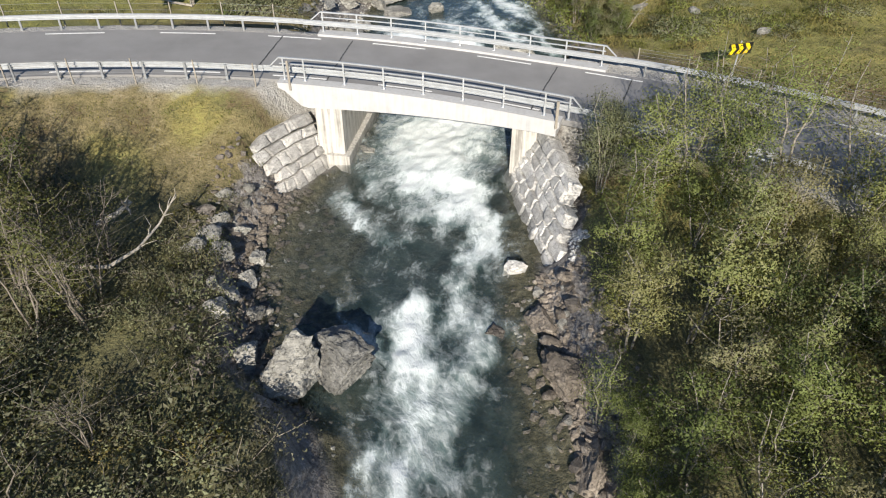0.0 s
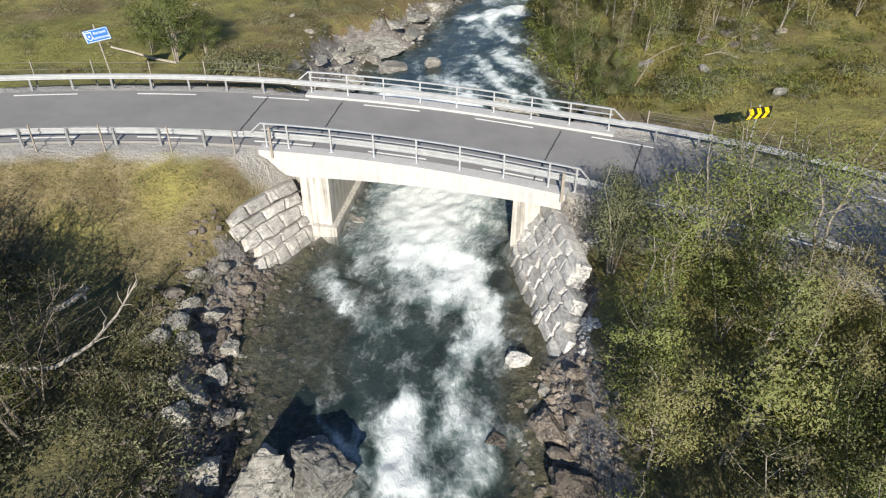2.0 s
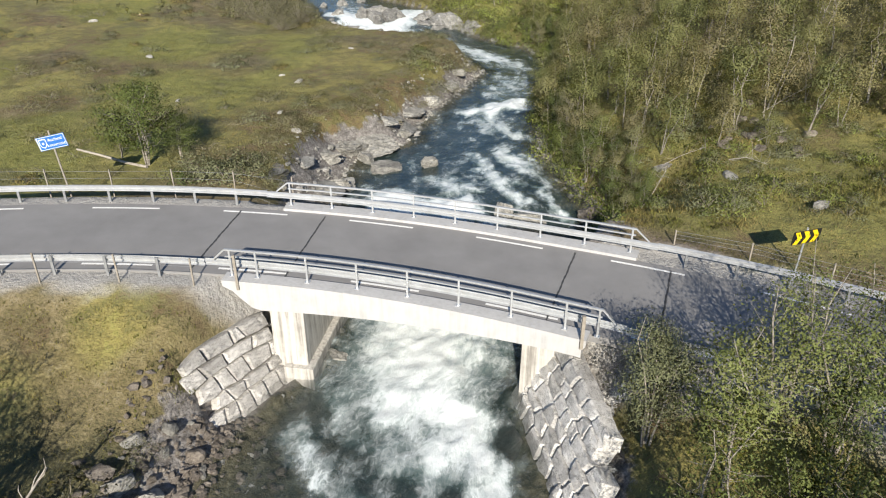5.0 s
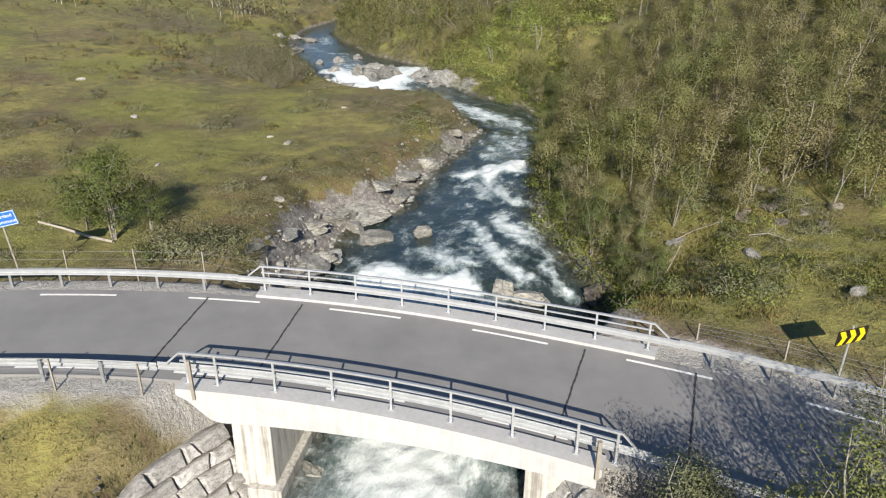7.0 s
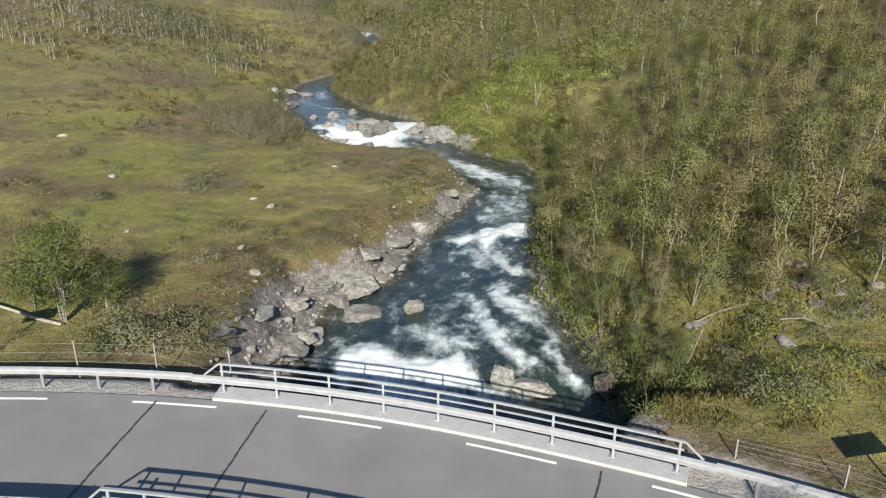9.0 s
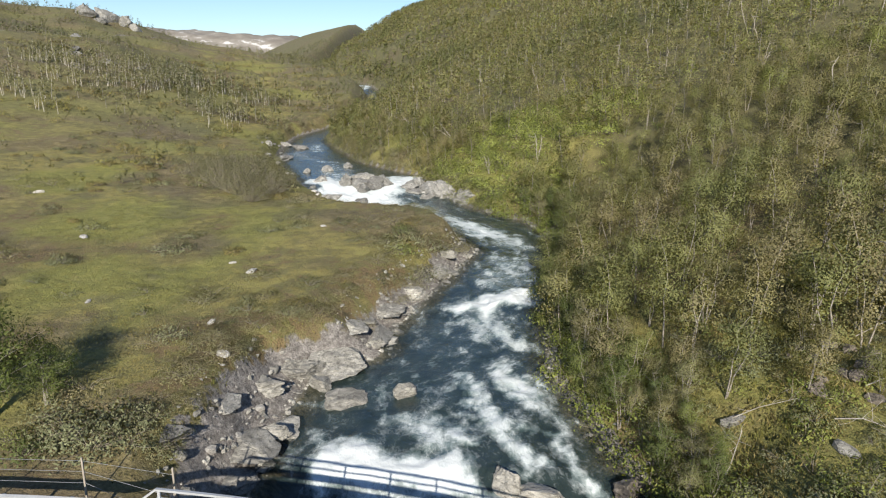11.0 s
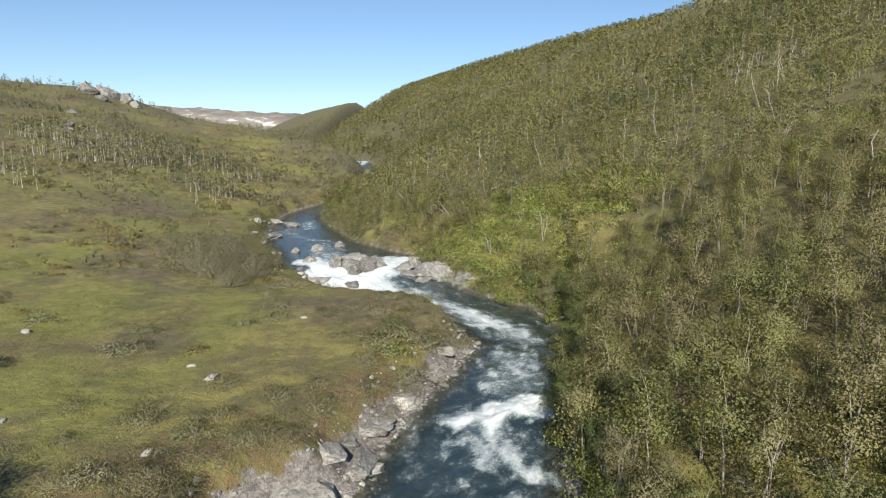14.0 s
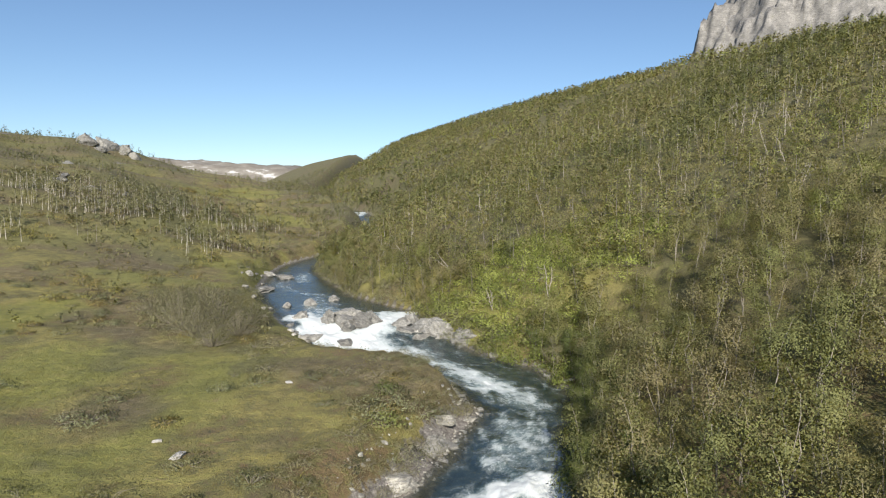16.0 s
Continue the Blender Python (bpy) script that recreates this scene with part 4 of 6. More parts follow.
rock_at("boulder", 4.5, 16.6, (1.0, 1.3, 0.8), 17, BROWN_ROCK, "brown rock at the foot of the wooded bank", turn=15, level=4, base=-4.2)
rock_at("boulder", 5.0, 13.2, (0.9, 1.5, 0.9), 18, BROWN_ROCK, "brown rock shelf below the birches", turn=-20, level=4, base=-4.4)
rock_at("boulder", 3.9, 19.2, (0.7, 0.9, 0.55), 19, BROWN_ROCK, "brown rock at the foot of the wooded bank", turn=50, level=4, base=-4.1)
rock_at("boulder", 3.05, 22.5, (0.6, 0.4, 0.5), 21, PALE, "small white rock at the foot of the rubble", level=4, base=-3.95)
for n, (x, y, s, sd) in enumerate(((-9.8, 24.2, 0.55, 31), (-9.9, 23.1, 0.75, 32), (-9.2, 22.2, 0.8, 33), (-10.2, 22.0, 0.6, 38), (-8.6, 18.8, 0.7, 39), (-8.0, 23.1, 0.5, 40), (-8.2, 21.6, 0.6, 34), (-9.0, 24.4, 0.45, 35), (-7.3, 19.6, 0.5, 36), (-8.4, 20.1, 0.7, 37))):
    rock_at("bank_rock", x, y, (s, s * 0.85, s * 0.75), sd, ROCK, "grey rock on the shaded river bank", 0.15, sd * 37, 4, "bank rocks")
# rocks in the stream
for x, y, sx, sy, sz, sd, zz in ((4.3, 46.2, 1.0, 0.8, 0.7, 41, -3.05), (5.6, 45.6, 1.7, 0.8, 0.62, 42, -3.15), (7.7, 56.6, 0.85, 0.75, 0.75, 43, -2.5), (-3.4, 53.0, 1.3, 0.8, 0.45, 44, -2.6),
                                 (-0.6, 53.8, 0.8, 0.6, 0.65, 45, -2.6), (9.0, 45.6, 0.7, 0.6, 0.6, 46, -2.9), (2.0, 31.6, 1.2, 2.0, 0.45, 48, -4.2), (2.5, 28.4, 1.0, 1.5, 0.45, 49, -4.3),
                                 (2.0, 18.8, 0.5, 0.4, 0.42, 50, -4.3), (1.1, 22.9, 0.45, 0.5, 0.42, 51, -4.4), (-4.2, 32.6, 0.6, 1.2, 0.35, 52, -3.85), (9.6, 70.0, 0.8, 1.0, 0.9, 53, -2.1)):
    rock_at("stream_rock", x, y, (sx, sy, sz), sd, DARK_ROCK if x > 8.5 or y < 32 else ROCK, "water-worn rock standing in the rapids", 0, sd * 29, 4, "rocks in the stream", zz)
# ledges on the upstream bank
for x, y, sx, sy, sz, sd, zz in ((-4.4, 57.2, 2.6, 1.7, 0.9, 61, -2.3), (-6.4, 55.6, 1.2, 1.5, 0.9, 62, -2.2), (-8.0, 52.6, 1.7, 1.3, 0.7, 63, -1.7), (-6.3, 49.4, 0.8, 0.55, 0.5, 64, -2.5),
                                 (-5.0, 54.4, 0.65, 0.6, 0.55, 65, -2.4), (-2.6, 60.6, 1.8, 1.1, 0.7, 66, -2.3), (-2.6, 64.6, 1.6, 1.7, 0.6, 67, -2.0), (-0.8, 68.5, 1.3, 1.8, 0.6, 68, -1.9), (1.3, 74.0, 1.1, 1.9, 0.6, 69, -1.9)):
    rock_at("rock_ledge", x, y, (sx, sy, sz), sd, ROCK, "pale layered rock ledge on the meadow bank", 0, sd * 31, 5, "bank ledges", zz)
gl = np.random.RandomState(77)
for k in range(30):
    y = gl.uniform(50, 97) if k > 8 else gl.uniform(42, 50)
    x = float(left_bank(y)) - gl.uniform(-0.2, 3.0 if y < 60 else 1.7)
    w = gl.uniform(0.5, 1.5) if y < 62 else gl.uniform(0.35, 1.0)
    rock_at("rock_ledge", x, y, (w, w * gl.uniform(0.7, 1.5), w * gl.uniform(0.22, 0.4)), 600 + k, ROCK if gl.rand() < 0.6 else GREY_ROCK, "pale layered rock ledge on the meadow bank", -0.04, gl.uniform(0, 360), 4, "bank ledges")
# the cascade
def cascade_rock(x, y, sx, sy, sz, sd, zz):
    ob = new("cascade_rock", rock_mesh("cascade_rock", (sx, sy, sz), sd, GREY_ROCK, 4, 13, 0.3))
    ob.matrix_basis = pose(x, y, zz, 0, 0, sd * 17)
    tagged(ob, "rounded grey rock parting the white cascade", "rock", "rocks of the cascade")


for x, y, sx, sy, sz, sd, zz in ((-9.2, 109.0, 1.7, 1.6, 1.5, 71, -0.2), (-11.2, 110.2, 1.3, 1.4, 1.3, 72, -0.1), (-7.2, 108.8, 1.5, 1.4, 1.4, 73, -0.3), (-9.4, 111.2, 1.9, 1.3, 1.4, 85, 0.2), (-6.0, 110.2, 1.2, 1.2, 1.2, 70, -0.2), (-8.6, 107.2, 1.1, 0.9, 1.0, 69, -0.7),
                                 (-1.9, 107.6, 1.9, 1.7, 1.6, 74, -1.3), (0.6, 107.2, 1.9, 1.8, 1.5, 75, -1.2), (-3.2, 109.4, 1.5, 1.5, 1.3, 86, -0.9), (2.6, 105.4, 1.7, 1.5, 1.2, 87, -1.4), (-0.4, 105.0, 1.5, 1.2, 1.0, 88, -1.6), (4.3, 103.0, 1.4, 1.2, 0.9, 89, -1.7), (-1.6, 111.0, 1.6, 1.4, 1.3, 90, -0.7),
                                 (1.0, 106.6, 3.2, 1.9, 1.9, 92, -0.9), (4.0, 104.4, 2.4, 1.6, 1.5, 93, -1.2), (-8.2, 102.6, 0.9, 0.8, 0.9, 76, -1.3), (-15.0, 113.2, 1.2, 1.5, 1.0, 77, -0.5), (-15.6, 121.5, 1.3, 1.1, 1.0, 78, -0.2), (-24.6, 133.0, 2.8, 1.4, 0.7, 79, 0.3), (-13.0, 125.0, 1.2, 0.9, 0.8, 80, 0.0), (-18.2, 120.0, 0.9, 0.8, 0.7, 91, -0.2),
                                 (-12.6, 103.4, 1.1, 2.2, 1.1, 81, -1.3), (-10.9, 99.4, 1.1, 1.6, 0.9, 82, -1.6), (-24.6, 146.0, 1.8, 1.4, 1.0, 83, 0.8), (-28.6, 149.0, 2.2, 1.3, 0.9, 84, 0.8)):
    cascade_rock(x, y, sx, sy, sz, sd, zz)

for x, y, sx, sy, sz, sd in ((-158, 338, 6, 4, 4.5, 94), (-152, 346, 7, 4, 5.0, 95), (-146, 350, 5, 4, 4.0, 96), (-140, 348, 4, 3, 3.0, 97), (-150, 336, 4, 3, 2.5, 98), (-87, 190, 2.0, 1.4, 0.8, 99), (-78, 188, 2.4, 1.5, 0.9, 100), (-72, 192, 1.6, 1.2, 0.8, 101), (-100, 215, 2.6, 1.6, 1.1, 102), (-112, 240, 3.0, 1.8, 1.2, 103)):
    rock_at("crag", x, y, (sx, sy, sz), sd, GREY_ROCK, "bare grey crag on the open slope", 0.2, sd * 31, 4, "crags on the slope")
sr = np.random.RandomState(53)
for k in range(22):
    x, y, w = 18.8 + 2.6 * sr.normal() * 0.6, 48.0 + 1.6 * sr.normal(), sr.uniform(0.2, 0.6)
    rock_at("scree_rock", x, y, (w, w * 0.8, w * 0.6), 700 + k, BROWN_ROCK, "brown scree stone on the grassy bank", 0.08, k * 57, 3, "scree stones")
rng = np.random.RandomState(11)
PEBBLES = [rock_mesh("loose_rock", (1, 0.8, 0.6), 200 + k, m, 2, 7) for k, m in enumerate((ROCK, ROCK, BLOCK, ROCK, DARK_ROCK, PALE, BROWN_ROCK))]


def loose_rocks(count, y0, y1, side, reach, smin, smax, kinds, label, group):
    for _ in range(count):
        y = rng.uniform(y0, y1)
        x = (left_bank(y) - rng.uniform(-0.6, reach)) if side < 0 else (right_bank(y) + rng.uniform(-0.6, reach))
        s = smin * (smax / smin) ** (rng.rand() ** 1.8)
        ob = new("loose_rock", PEBBLES[kinds[rng.randint(len(kinds))]])
        ob.matrix_basis = pose(x, y, float(ground_z(x, y)) + 0.22 * s, rng.uniform(-25, 25), rng.uniform(-25, 25), rng.uniform(0, 360)) @ Matrix.Diagonal((s, s, s, 1))
        tagged(ob, label, "rock", group)


loose_rocks(75, 17.5, 27.5, -1, 2.2, 0.1, 0.45, (0, 6, 6, 4), "loose grey stone on the river bank", "loose stones, shaded bank")
loose_rocks(60, 9, 21.5, 1, 1.6, 0.12, 0.5, (4, 6, 6, 3), "grey stone along the wooded bank", "loose stones, wooded bank")
loose_rocks(34, 41, 58, -1, 2.4, 0.1, 0.45, (0, 1, 2, 3), "loose pale stone on the meadow bank", "loose stones, meadow bank")
loose_rocks(30, 60, 96, -1, 1.8, 0.12, 0.55, (0, 1, 2, 3), "loose pale stone on the meadow bank", "loose stones, meadow bank")
loose_rocks(25, 40, 100, 1, 1.5, 0.2, 0.7, (0, 1, 3, 4), "grey stone below the wooded bank", "loose stones, far bank")
loose_rocks(20, 100, 150, -1, 2.5, 0.3, 0.9, (0, 1, 2, 3), "grey stone beside the upper river", "loose stones, upper river")
for x, y, s in ((-11.9, 66.5, 0.42), (-13.7, 68.4, 0.28), (-11.4, 56.5, 0.3), (-9.0, 79.0, 0.25), (-9.4, 52.0, 0.35), (-20.0, 60.0, 0.25), (-28.0, 75.0, 0.4), (-40, 90, 0.5), (13.5, 46.5, 0.5), (18.5, 38.5, 0.5), (16.0, 43.0, 0.45), (12.0, 41.0, 0.3)):
    ob = new("field_stone", PEBBLES[2 if x < 0 else 0])
    ob.matrix_basis = pose(x, y, float(ground_z(x, y)) + 0.15 * s, 10, 5, x * 40) @ Matrix.Diagonal((s * 1.3, s, s, 1))
    tagged(ob, "pale stone lying in the turf", "rock", "stones in the turf")


def gravel_bed(name, label, pts, smin, smax, mat, seed, lift=0.0):
    """Small angular stones joined into one mesh."""
    gg = np.random.RandomState(seed)
    bm = bmesh.new()
    bmesh.ops.create_icosphere(bm, subdivisions=1, radius=1.0)
    P = np.array([v.co for v in bm.verts])
    F = np.array([[v.index for v in f.verts] for f in bm.faces])
    bm.free()
    n = len(pts)
    s = (smin * (smax / smin) ** (gg.rand(n) ** 1.6))[:, None, None]
    V = P[None] * (1 + 0.35 * gg.normal(size=(n, len(P), 1)).clip(-1, 1)) * np.array([1, 0.8, 0.55])
    a = gg.uniform(0, 6.28, n)
    c, q = np.cos(a)[:, None], np.sin(a)[:, None]
    V = np.stack([V[..., 0] * c - V[..., 1] * q, V[..., 0] * q + V[..., 1] * c, V[..., 2] + 0.25 * V[..., 0]], -1) * s
    V += np.concatenate([pts, ground_z(pts[:, 0], pts[:, 1])[:, None]], 1)[:, None] + np.array([0, 0, 0.15]) * s + np.array([0, 0, lift])
    F = (F[None] + np.arange(n)[:, None, None] * len(P)).reshape(-1, 3)
    tagged(new(name, mesh_of(name, V.reshape(-1, 3), F, mat, shade=False)), label, "gravel", kind="stuff")


def bank_points(n, y0, y1, side, reach, seed):
    gg = np.random.RandomState(seed)
    y = gg.uniform(y0, y1, n)
    d = gg.uniform(-0.7, 1, n) ** 2 * reach * np.sign(gg.uniform(-0.3, 1, n))
    x = left_bank(y) - d if side < 0 else right_bank(y) + d
    ok = (np.abs(y - 34.2) > 4.6)
    return np.stack([x, y], 1)[ok]


gravel_bed("bank_gravel", "broken grey stones on the shaded bank", bank_points(1500, 15, 29, -1, 3.0, 1), 0.05, 0.25, BROWN_ROCK, 2)
gravel_bed("bank_gravel", "broken grey stones on the wooded bank", bank_points(1200, 6, 22, 1, 2.4, 3), 0.05, 0.25, BROWN_ROCK, 4)
gravel_bed("bank_gravel", "broken pale stones on the meadow bank", bank_points(1100, 39, 97, -1, 3.0, 5), 0.05, 0.22, ROCK, 6)
gravel_bed("bank_gravel", "broken stones on the far bank", bank_points(350, 39, 100, 1, 1.0, 7), 0.06, 0.3, ROCK, 8)
pts = np.stack([rng.uniform(3.6, 8.4, 3200), rng.uniform(21.3, 29.3, 3200)], 1)
pts = pts[(polar(pts[:, 0], pts[:, 1])[0] < 41.6) & (pts[:, 0] > right_bank(pts[:, 1]) + 1.2) & (pts[:, 0] < 7.6 - 0.4 * (28.5 - pts[:, 1]) + 1.6 * fbm(pts[:, 0] / 1.2, pts[:, 1] / 1.2, 0, 29))]
gravel_bed("bank_rubble", "pale blasted rubble heaped beside the bridge", pts, 0.05, 0.24, PALE, 10)


pts = np.stack([rng.uniform(-8.5, 5, 1500), rng.uniform(6, 31, 1500)], 1)
pts = pts[(pts[:, 0] > left_bank(pts[:, 1]) - 0.3) & (pts[:, 0] < right_bank(pts[:, 1]) + 0.3)]
gravel_bed("river_bed_stones", "rounded brown stones on the river bed", pts, 0.06, 0.2, ROCK, 12, -0.1)
pts = np.stack([rng.uniform(-5, -2.6, 160), rng.uniform(31.5, 38, 160)], 1)
gravel_bed("bank_gravel", "brown stones heaped along the abutment", pts, 0.12, 0.4, ROCK, 14)


# ---- stone walls ----
def wall_stone(ring, out, g, mat):
    """One rough-faced stone over the outline ring, its face standing out of the wall along out."""
    ring = np.asarray(ring)
    mid = ring.mean(0)
    n = len(ring)
    proud = out * g.uniform(0.02, 0.12)
    tilt = np.outer(g.normal(size=n) * 0.022, out)
    front = mid + (ring - mid) * 0.975
    inner = mid + (ring - mid) * g.uniform(0.78, 0.86, (n, 1)) + proud + tilt + out * 0.05
    V = np.concatenate([ring - out * 0.55, front, inner, [mid + proud + out * (0.06 + g.normal() * 0.02)]])
    j = np.arange(n)
    k = (j + 1) % n
    sides = np.stack([j, k, k + n, j + n], 1)
    edge = np.stack([j + n, k + n, k + 2 * n, j + 2 * n], 1)
    cap = np.stack([j + 2 * n, k + 2 * n, np.full(n, 3 * n)], 1)
    return mesh_of("stone", V, [sides, edge, cap], mat, shade=False)


def stone_wall(name, label, p0, p1, batter, height, courses, taper, mat, blocklen, back, seed, wild=1.0):
    """Tight courses of rough stones, their faces in one leaning plane over the foot line p0-p1."""
    g = np.random.RandomState(seed)
    wall = thing(name, label, "retaining wall")
    a, c = np.array(p0, float), np.array(p1, float)
    length = np.linalg.norm(c - a)
    along = (c - a) / length
    inward = np.array([-along[1], along[0], 0])
    inward *= np.sign(inward @ np.array(back)) / np.linalg.norm(inward)
    rise = inward * batter + np.array([0, 0, 1.0])
    out = unit(np.array([0, 0, 1.0]) * batter - inward)
    step = height / courses

    def joint(u, k):
        return k * step + (0.35 * step * float(fbm(u / 1.4, k * 3.7, 0, seed)) * wild if 0 < k else -0.25)

    def at(u, v):
        return a + along * u + rise * v + out * 0.03 * float(vnoise(u * 1.3, v * 1.3, 0, seed + 3))

    for k in range(courses):
        u, slant = -0.1 - 0.25 * g.rand(), 0.0
        while u < length - taper * k:
            w = blocklen * g.uniform(0.55, 1.5)
            lean = g.uniform(-0.16, 0.16) * wild
            e = 0.012
            ends = [(u + e, joint(u, k) + e), (u + w / 2, joint(u + w / 2, k) + e), (u + w - e, joint(u + w, k) + e), (u + w + lean * 0.5 - e, (joint(u + w, k) + joint(u + w, k + 1)) / 2 + g.normal() * 0.03),
                    (u + w + lean - e, joint(u + w + lean, k + 1) - e), (u + (w + lean + slant) / 2, joint(u + w / 2, k + 1) - e), (u + slant + e, joint(u + slant, k + 1) - e), (u + slant * 0.5 + e, (joint(u, k) + joint(u, k + 1)) / 2 + g.normal() * 0.03)]
            ob = new("stone", wall_stone([at(*q) for q in ends], out, g, mat))
            ob.parent = wall
            u, slant = u + w, lean
    return wall


stone_wall("stone_wall", "tightly stacked grey quarry-stone wall beside the abutment", (-6.0, 31.35, -3.95), (-7.8, 28.45, -3.95), 0.48, 2.75, 5, 0.0, BLOCK, 0.9, (-1, 0.5, 0), 41, 1.4)
stone_wall("stone_wall", "pale stone-pitched bank beside the abutment", (3.4, 30.7, -4.15), (4.5, 22.9, -4.25), 0.45, 3.1, 6, 0.55, PALE, 0.95, (1, 0.3, 0), 43, 1.3)
# ---- signs ----
chevron = thing("chevron_sign", "yellow and black chevron road sign on a steel pole", "road sign")
C, ang = Vector((14.95, 33.05, 1.78)), 25.3
M = Matrix.Translation(C) @ pose(0, 0, 0, 0, 0, ang) @ pose(0, 0, 0, 0, 4, 0)
bm = bmesh.new()
box(bm, M, 1.62, 0.03, 0.56)
panel = part("panel", bm, BLACK, chevron, "black sign panel")
for k in range(3):
    bm = bmesh.new()
    x = -0.66 + 0.5 * k
    w = 0.27
    pts = [(x - 0.1, 0.26), (x + w - 0.1, 0.26), (x + w + 0.1, 0.0), (x + w - 0.1, -0.26), (x - 0.1, -0.26), (x + 0.1, 0.0)]
    vs = [bm.verts.new(M @ Vector((px, -0.021, pz))) for px, pz in pts]
    bm.faces.new((vs[0], vs[1], vs[2], vs[5]))
    bm.faces.new((vs[5], vs[2], vs[3], vs[4]))
    part("chevron", bm, YELLOW, panel, "reflective yellow chevron")
gz = float(ground_z(14.75, 33.15))
V, F = tube([(14.9, 33.12, gz - 0.3), (14.95, 33.1, 2.15)], [0.04, 0.04], 10)
part_mesh("pole", mesh_of("pole", V, F, STEEL), chevron)

blue = thing("municipality_sign", "blue road sign with white writing on a leaning pole", "road sign")
M = Matrix.Translation((-18.55, 40.2, 3.4)) @ pose(0, 0, 0, 0, -11, 8) @ Matrix.Scale(0.9, 4)
for name, mat, sx, sy, sz, dx, dy, dz in (("panel", BLUE, 1.5, 0.03, 0.74, 0, 0, 0), ("border", WHITE, 1.44, 0.004, 0.025, 0, -0.019, 0.335), ("border", WHITE, 1.44, 0.004, 0.025, 0, -0.019, -0.335),
                                          ("border", WHITE, 0.025, 0.004, 0.69, 0.71, -0.019, 0), ("border", WHITE, 0.04, 0.004, 0.69, -0.71, -0.019, 0)):
    bm = bmesh.new()
    box(bm, M @ Matrix.Translation((dx, dy, dz)), sx, sy, sz)
    ob = part(name, bm, mat, blue if name == "panel" else panel)
    panel = ob if name == "panel" else panel
for name, mat, w, dy in (("shield", WHITE, 0.19, -0.02), ("shield_field", BLUE, 0.155, -0.023), ("shield_charge", WHITE, 0.05, -0.026)):
    bm = bmesh.new()
    h = w * 1.35
    vs = [bm.verts.new(M @ Vector((-0.46 + px * w, dy, pz * h))) for px, pz in ((-1, 1), (-1, -0.2), (-0.6, -0.7), (0, -1), (0.6, -0.7), (1, -0.2), (1, 1))]
    bm.faces.new(vs)
    part(name, bm, mat, panel, "plain heraldic shield" if name == "shield" else "")
for word, dz in (("Aurland", 0.06), ("kommune", -0.22)):
    cu = bpy.data.curves.new("lettering", "FONT")
    cu.body, cu.size, cu.align_x, cu.extrude = word, 0.24, "CENTER", 0.002
    tmp = bpy.data.objects.new("lettering", cu)
    me = bpy.data.meshes.new_from_object(tmp)
    bpy.data.objects.remove(tmp)
    me.transform(M @ Matrix.Translation((0.2, -0.02, dz)) @ pose(0, 0, 0, 90, 0, 0))
    me.materials.clear()
    me.materials.append(WHITE)
    part_mesh("lettering", me, panel, "white lettering")
gz = float(ground_z(-18.62, 40.15))
V, F = tube([(-18.3, 40.25, gz - 0.3), (-18.62, 40.25, 3.95)], [0.045, 0.045], 10)
part_mesh("pole", mesh_of("pole", V, F, POST_WOOD), blue)


# ---- trees ----
def leaf_faces(g, C, size, lie, narrow=0.62, corners=4):
    """Leaves of three or four corners at C; lie is the way each one's spray of foliage faces."""
    n = len(C)
    up = g.normal(size=(n, 3)) * 0.5 + lie
    a = unit(np.cross(up, g.normal(size=(n, 3))))
    c = unit(np.cross(up, a))
    s = np.asarray(size).reshape(-1, 1) * g.uniform(0.6, 1.3, (n, 1))
    if corners == 4:
        V = np.stack([C - a * s, C + c * s * narrow, C + a * s, C - c * s * narrow], 1)
    else:
        V = np.stack([C - a * s, C + c * s * narrow * 1.5, C + a * s], 1)
    face = unit(lie + 0.3 * unit(up))
    return V.reshape(-1, 3), np.arange(corners * n).reshape(-1, corners), np.repeat(face, corners, 0)


def leaves(g, centres, per, spread, size, flat=0.75, corners=4, middle=None):
    """Small leaves scattered round the centres."""
    n = len(centres) * per
    off = g.normal(size=(n, 3)) * np.array([spread, spread, spread * flat])
    C = np.repeat(centres, per, 0) + off
    mid = centres.mean(0) if middle is None else middle
    crown = unit((C - mid) * np.array([1, 1, 0.7]))
    lie = unit(0.6 * off / spread * 0.6 + 0.55 * crown + np.array([0, 0, 0.35]))
    V, F, face = leaf_faces(g, C, np.full(n, size), lie, 0.62, corners)
    tone = np.clip(np.repeat(g.uniform(0.36, 0.64, len(centres)), per) + g.normal(size=n) * 0.07, 0, 1)
    return V, F, np.repeat(tone, corners), face


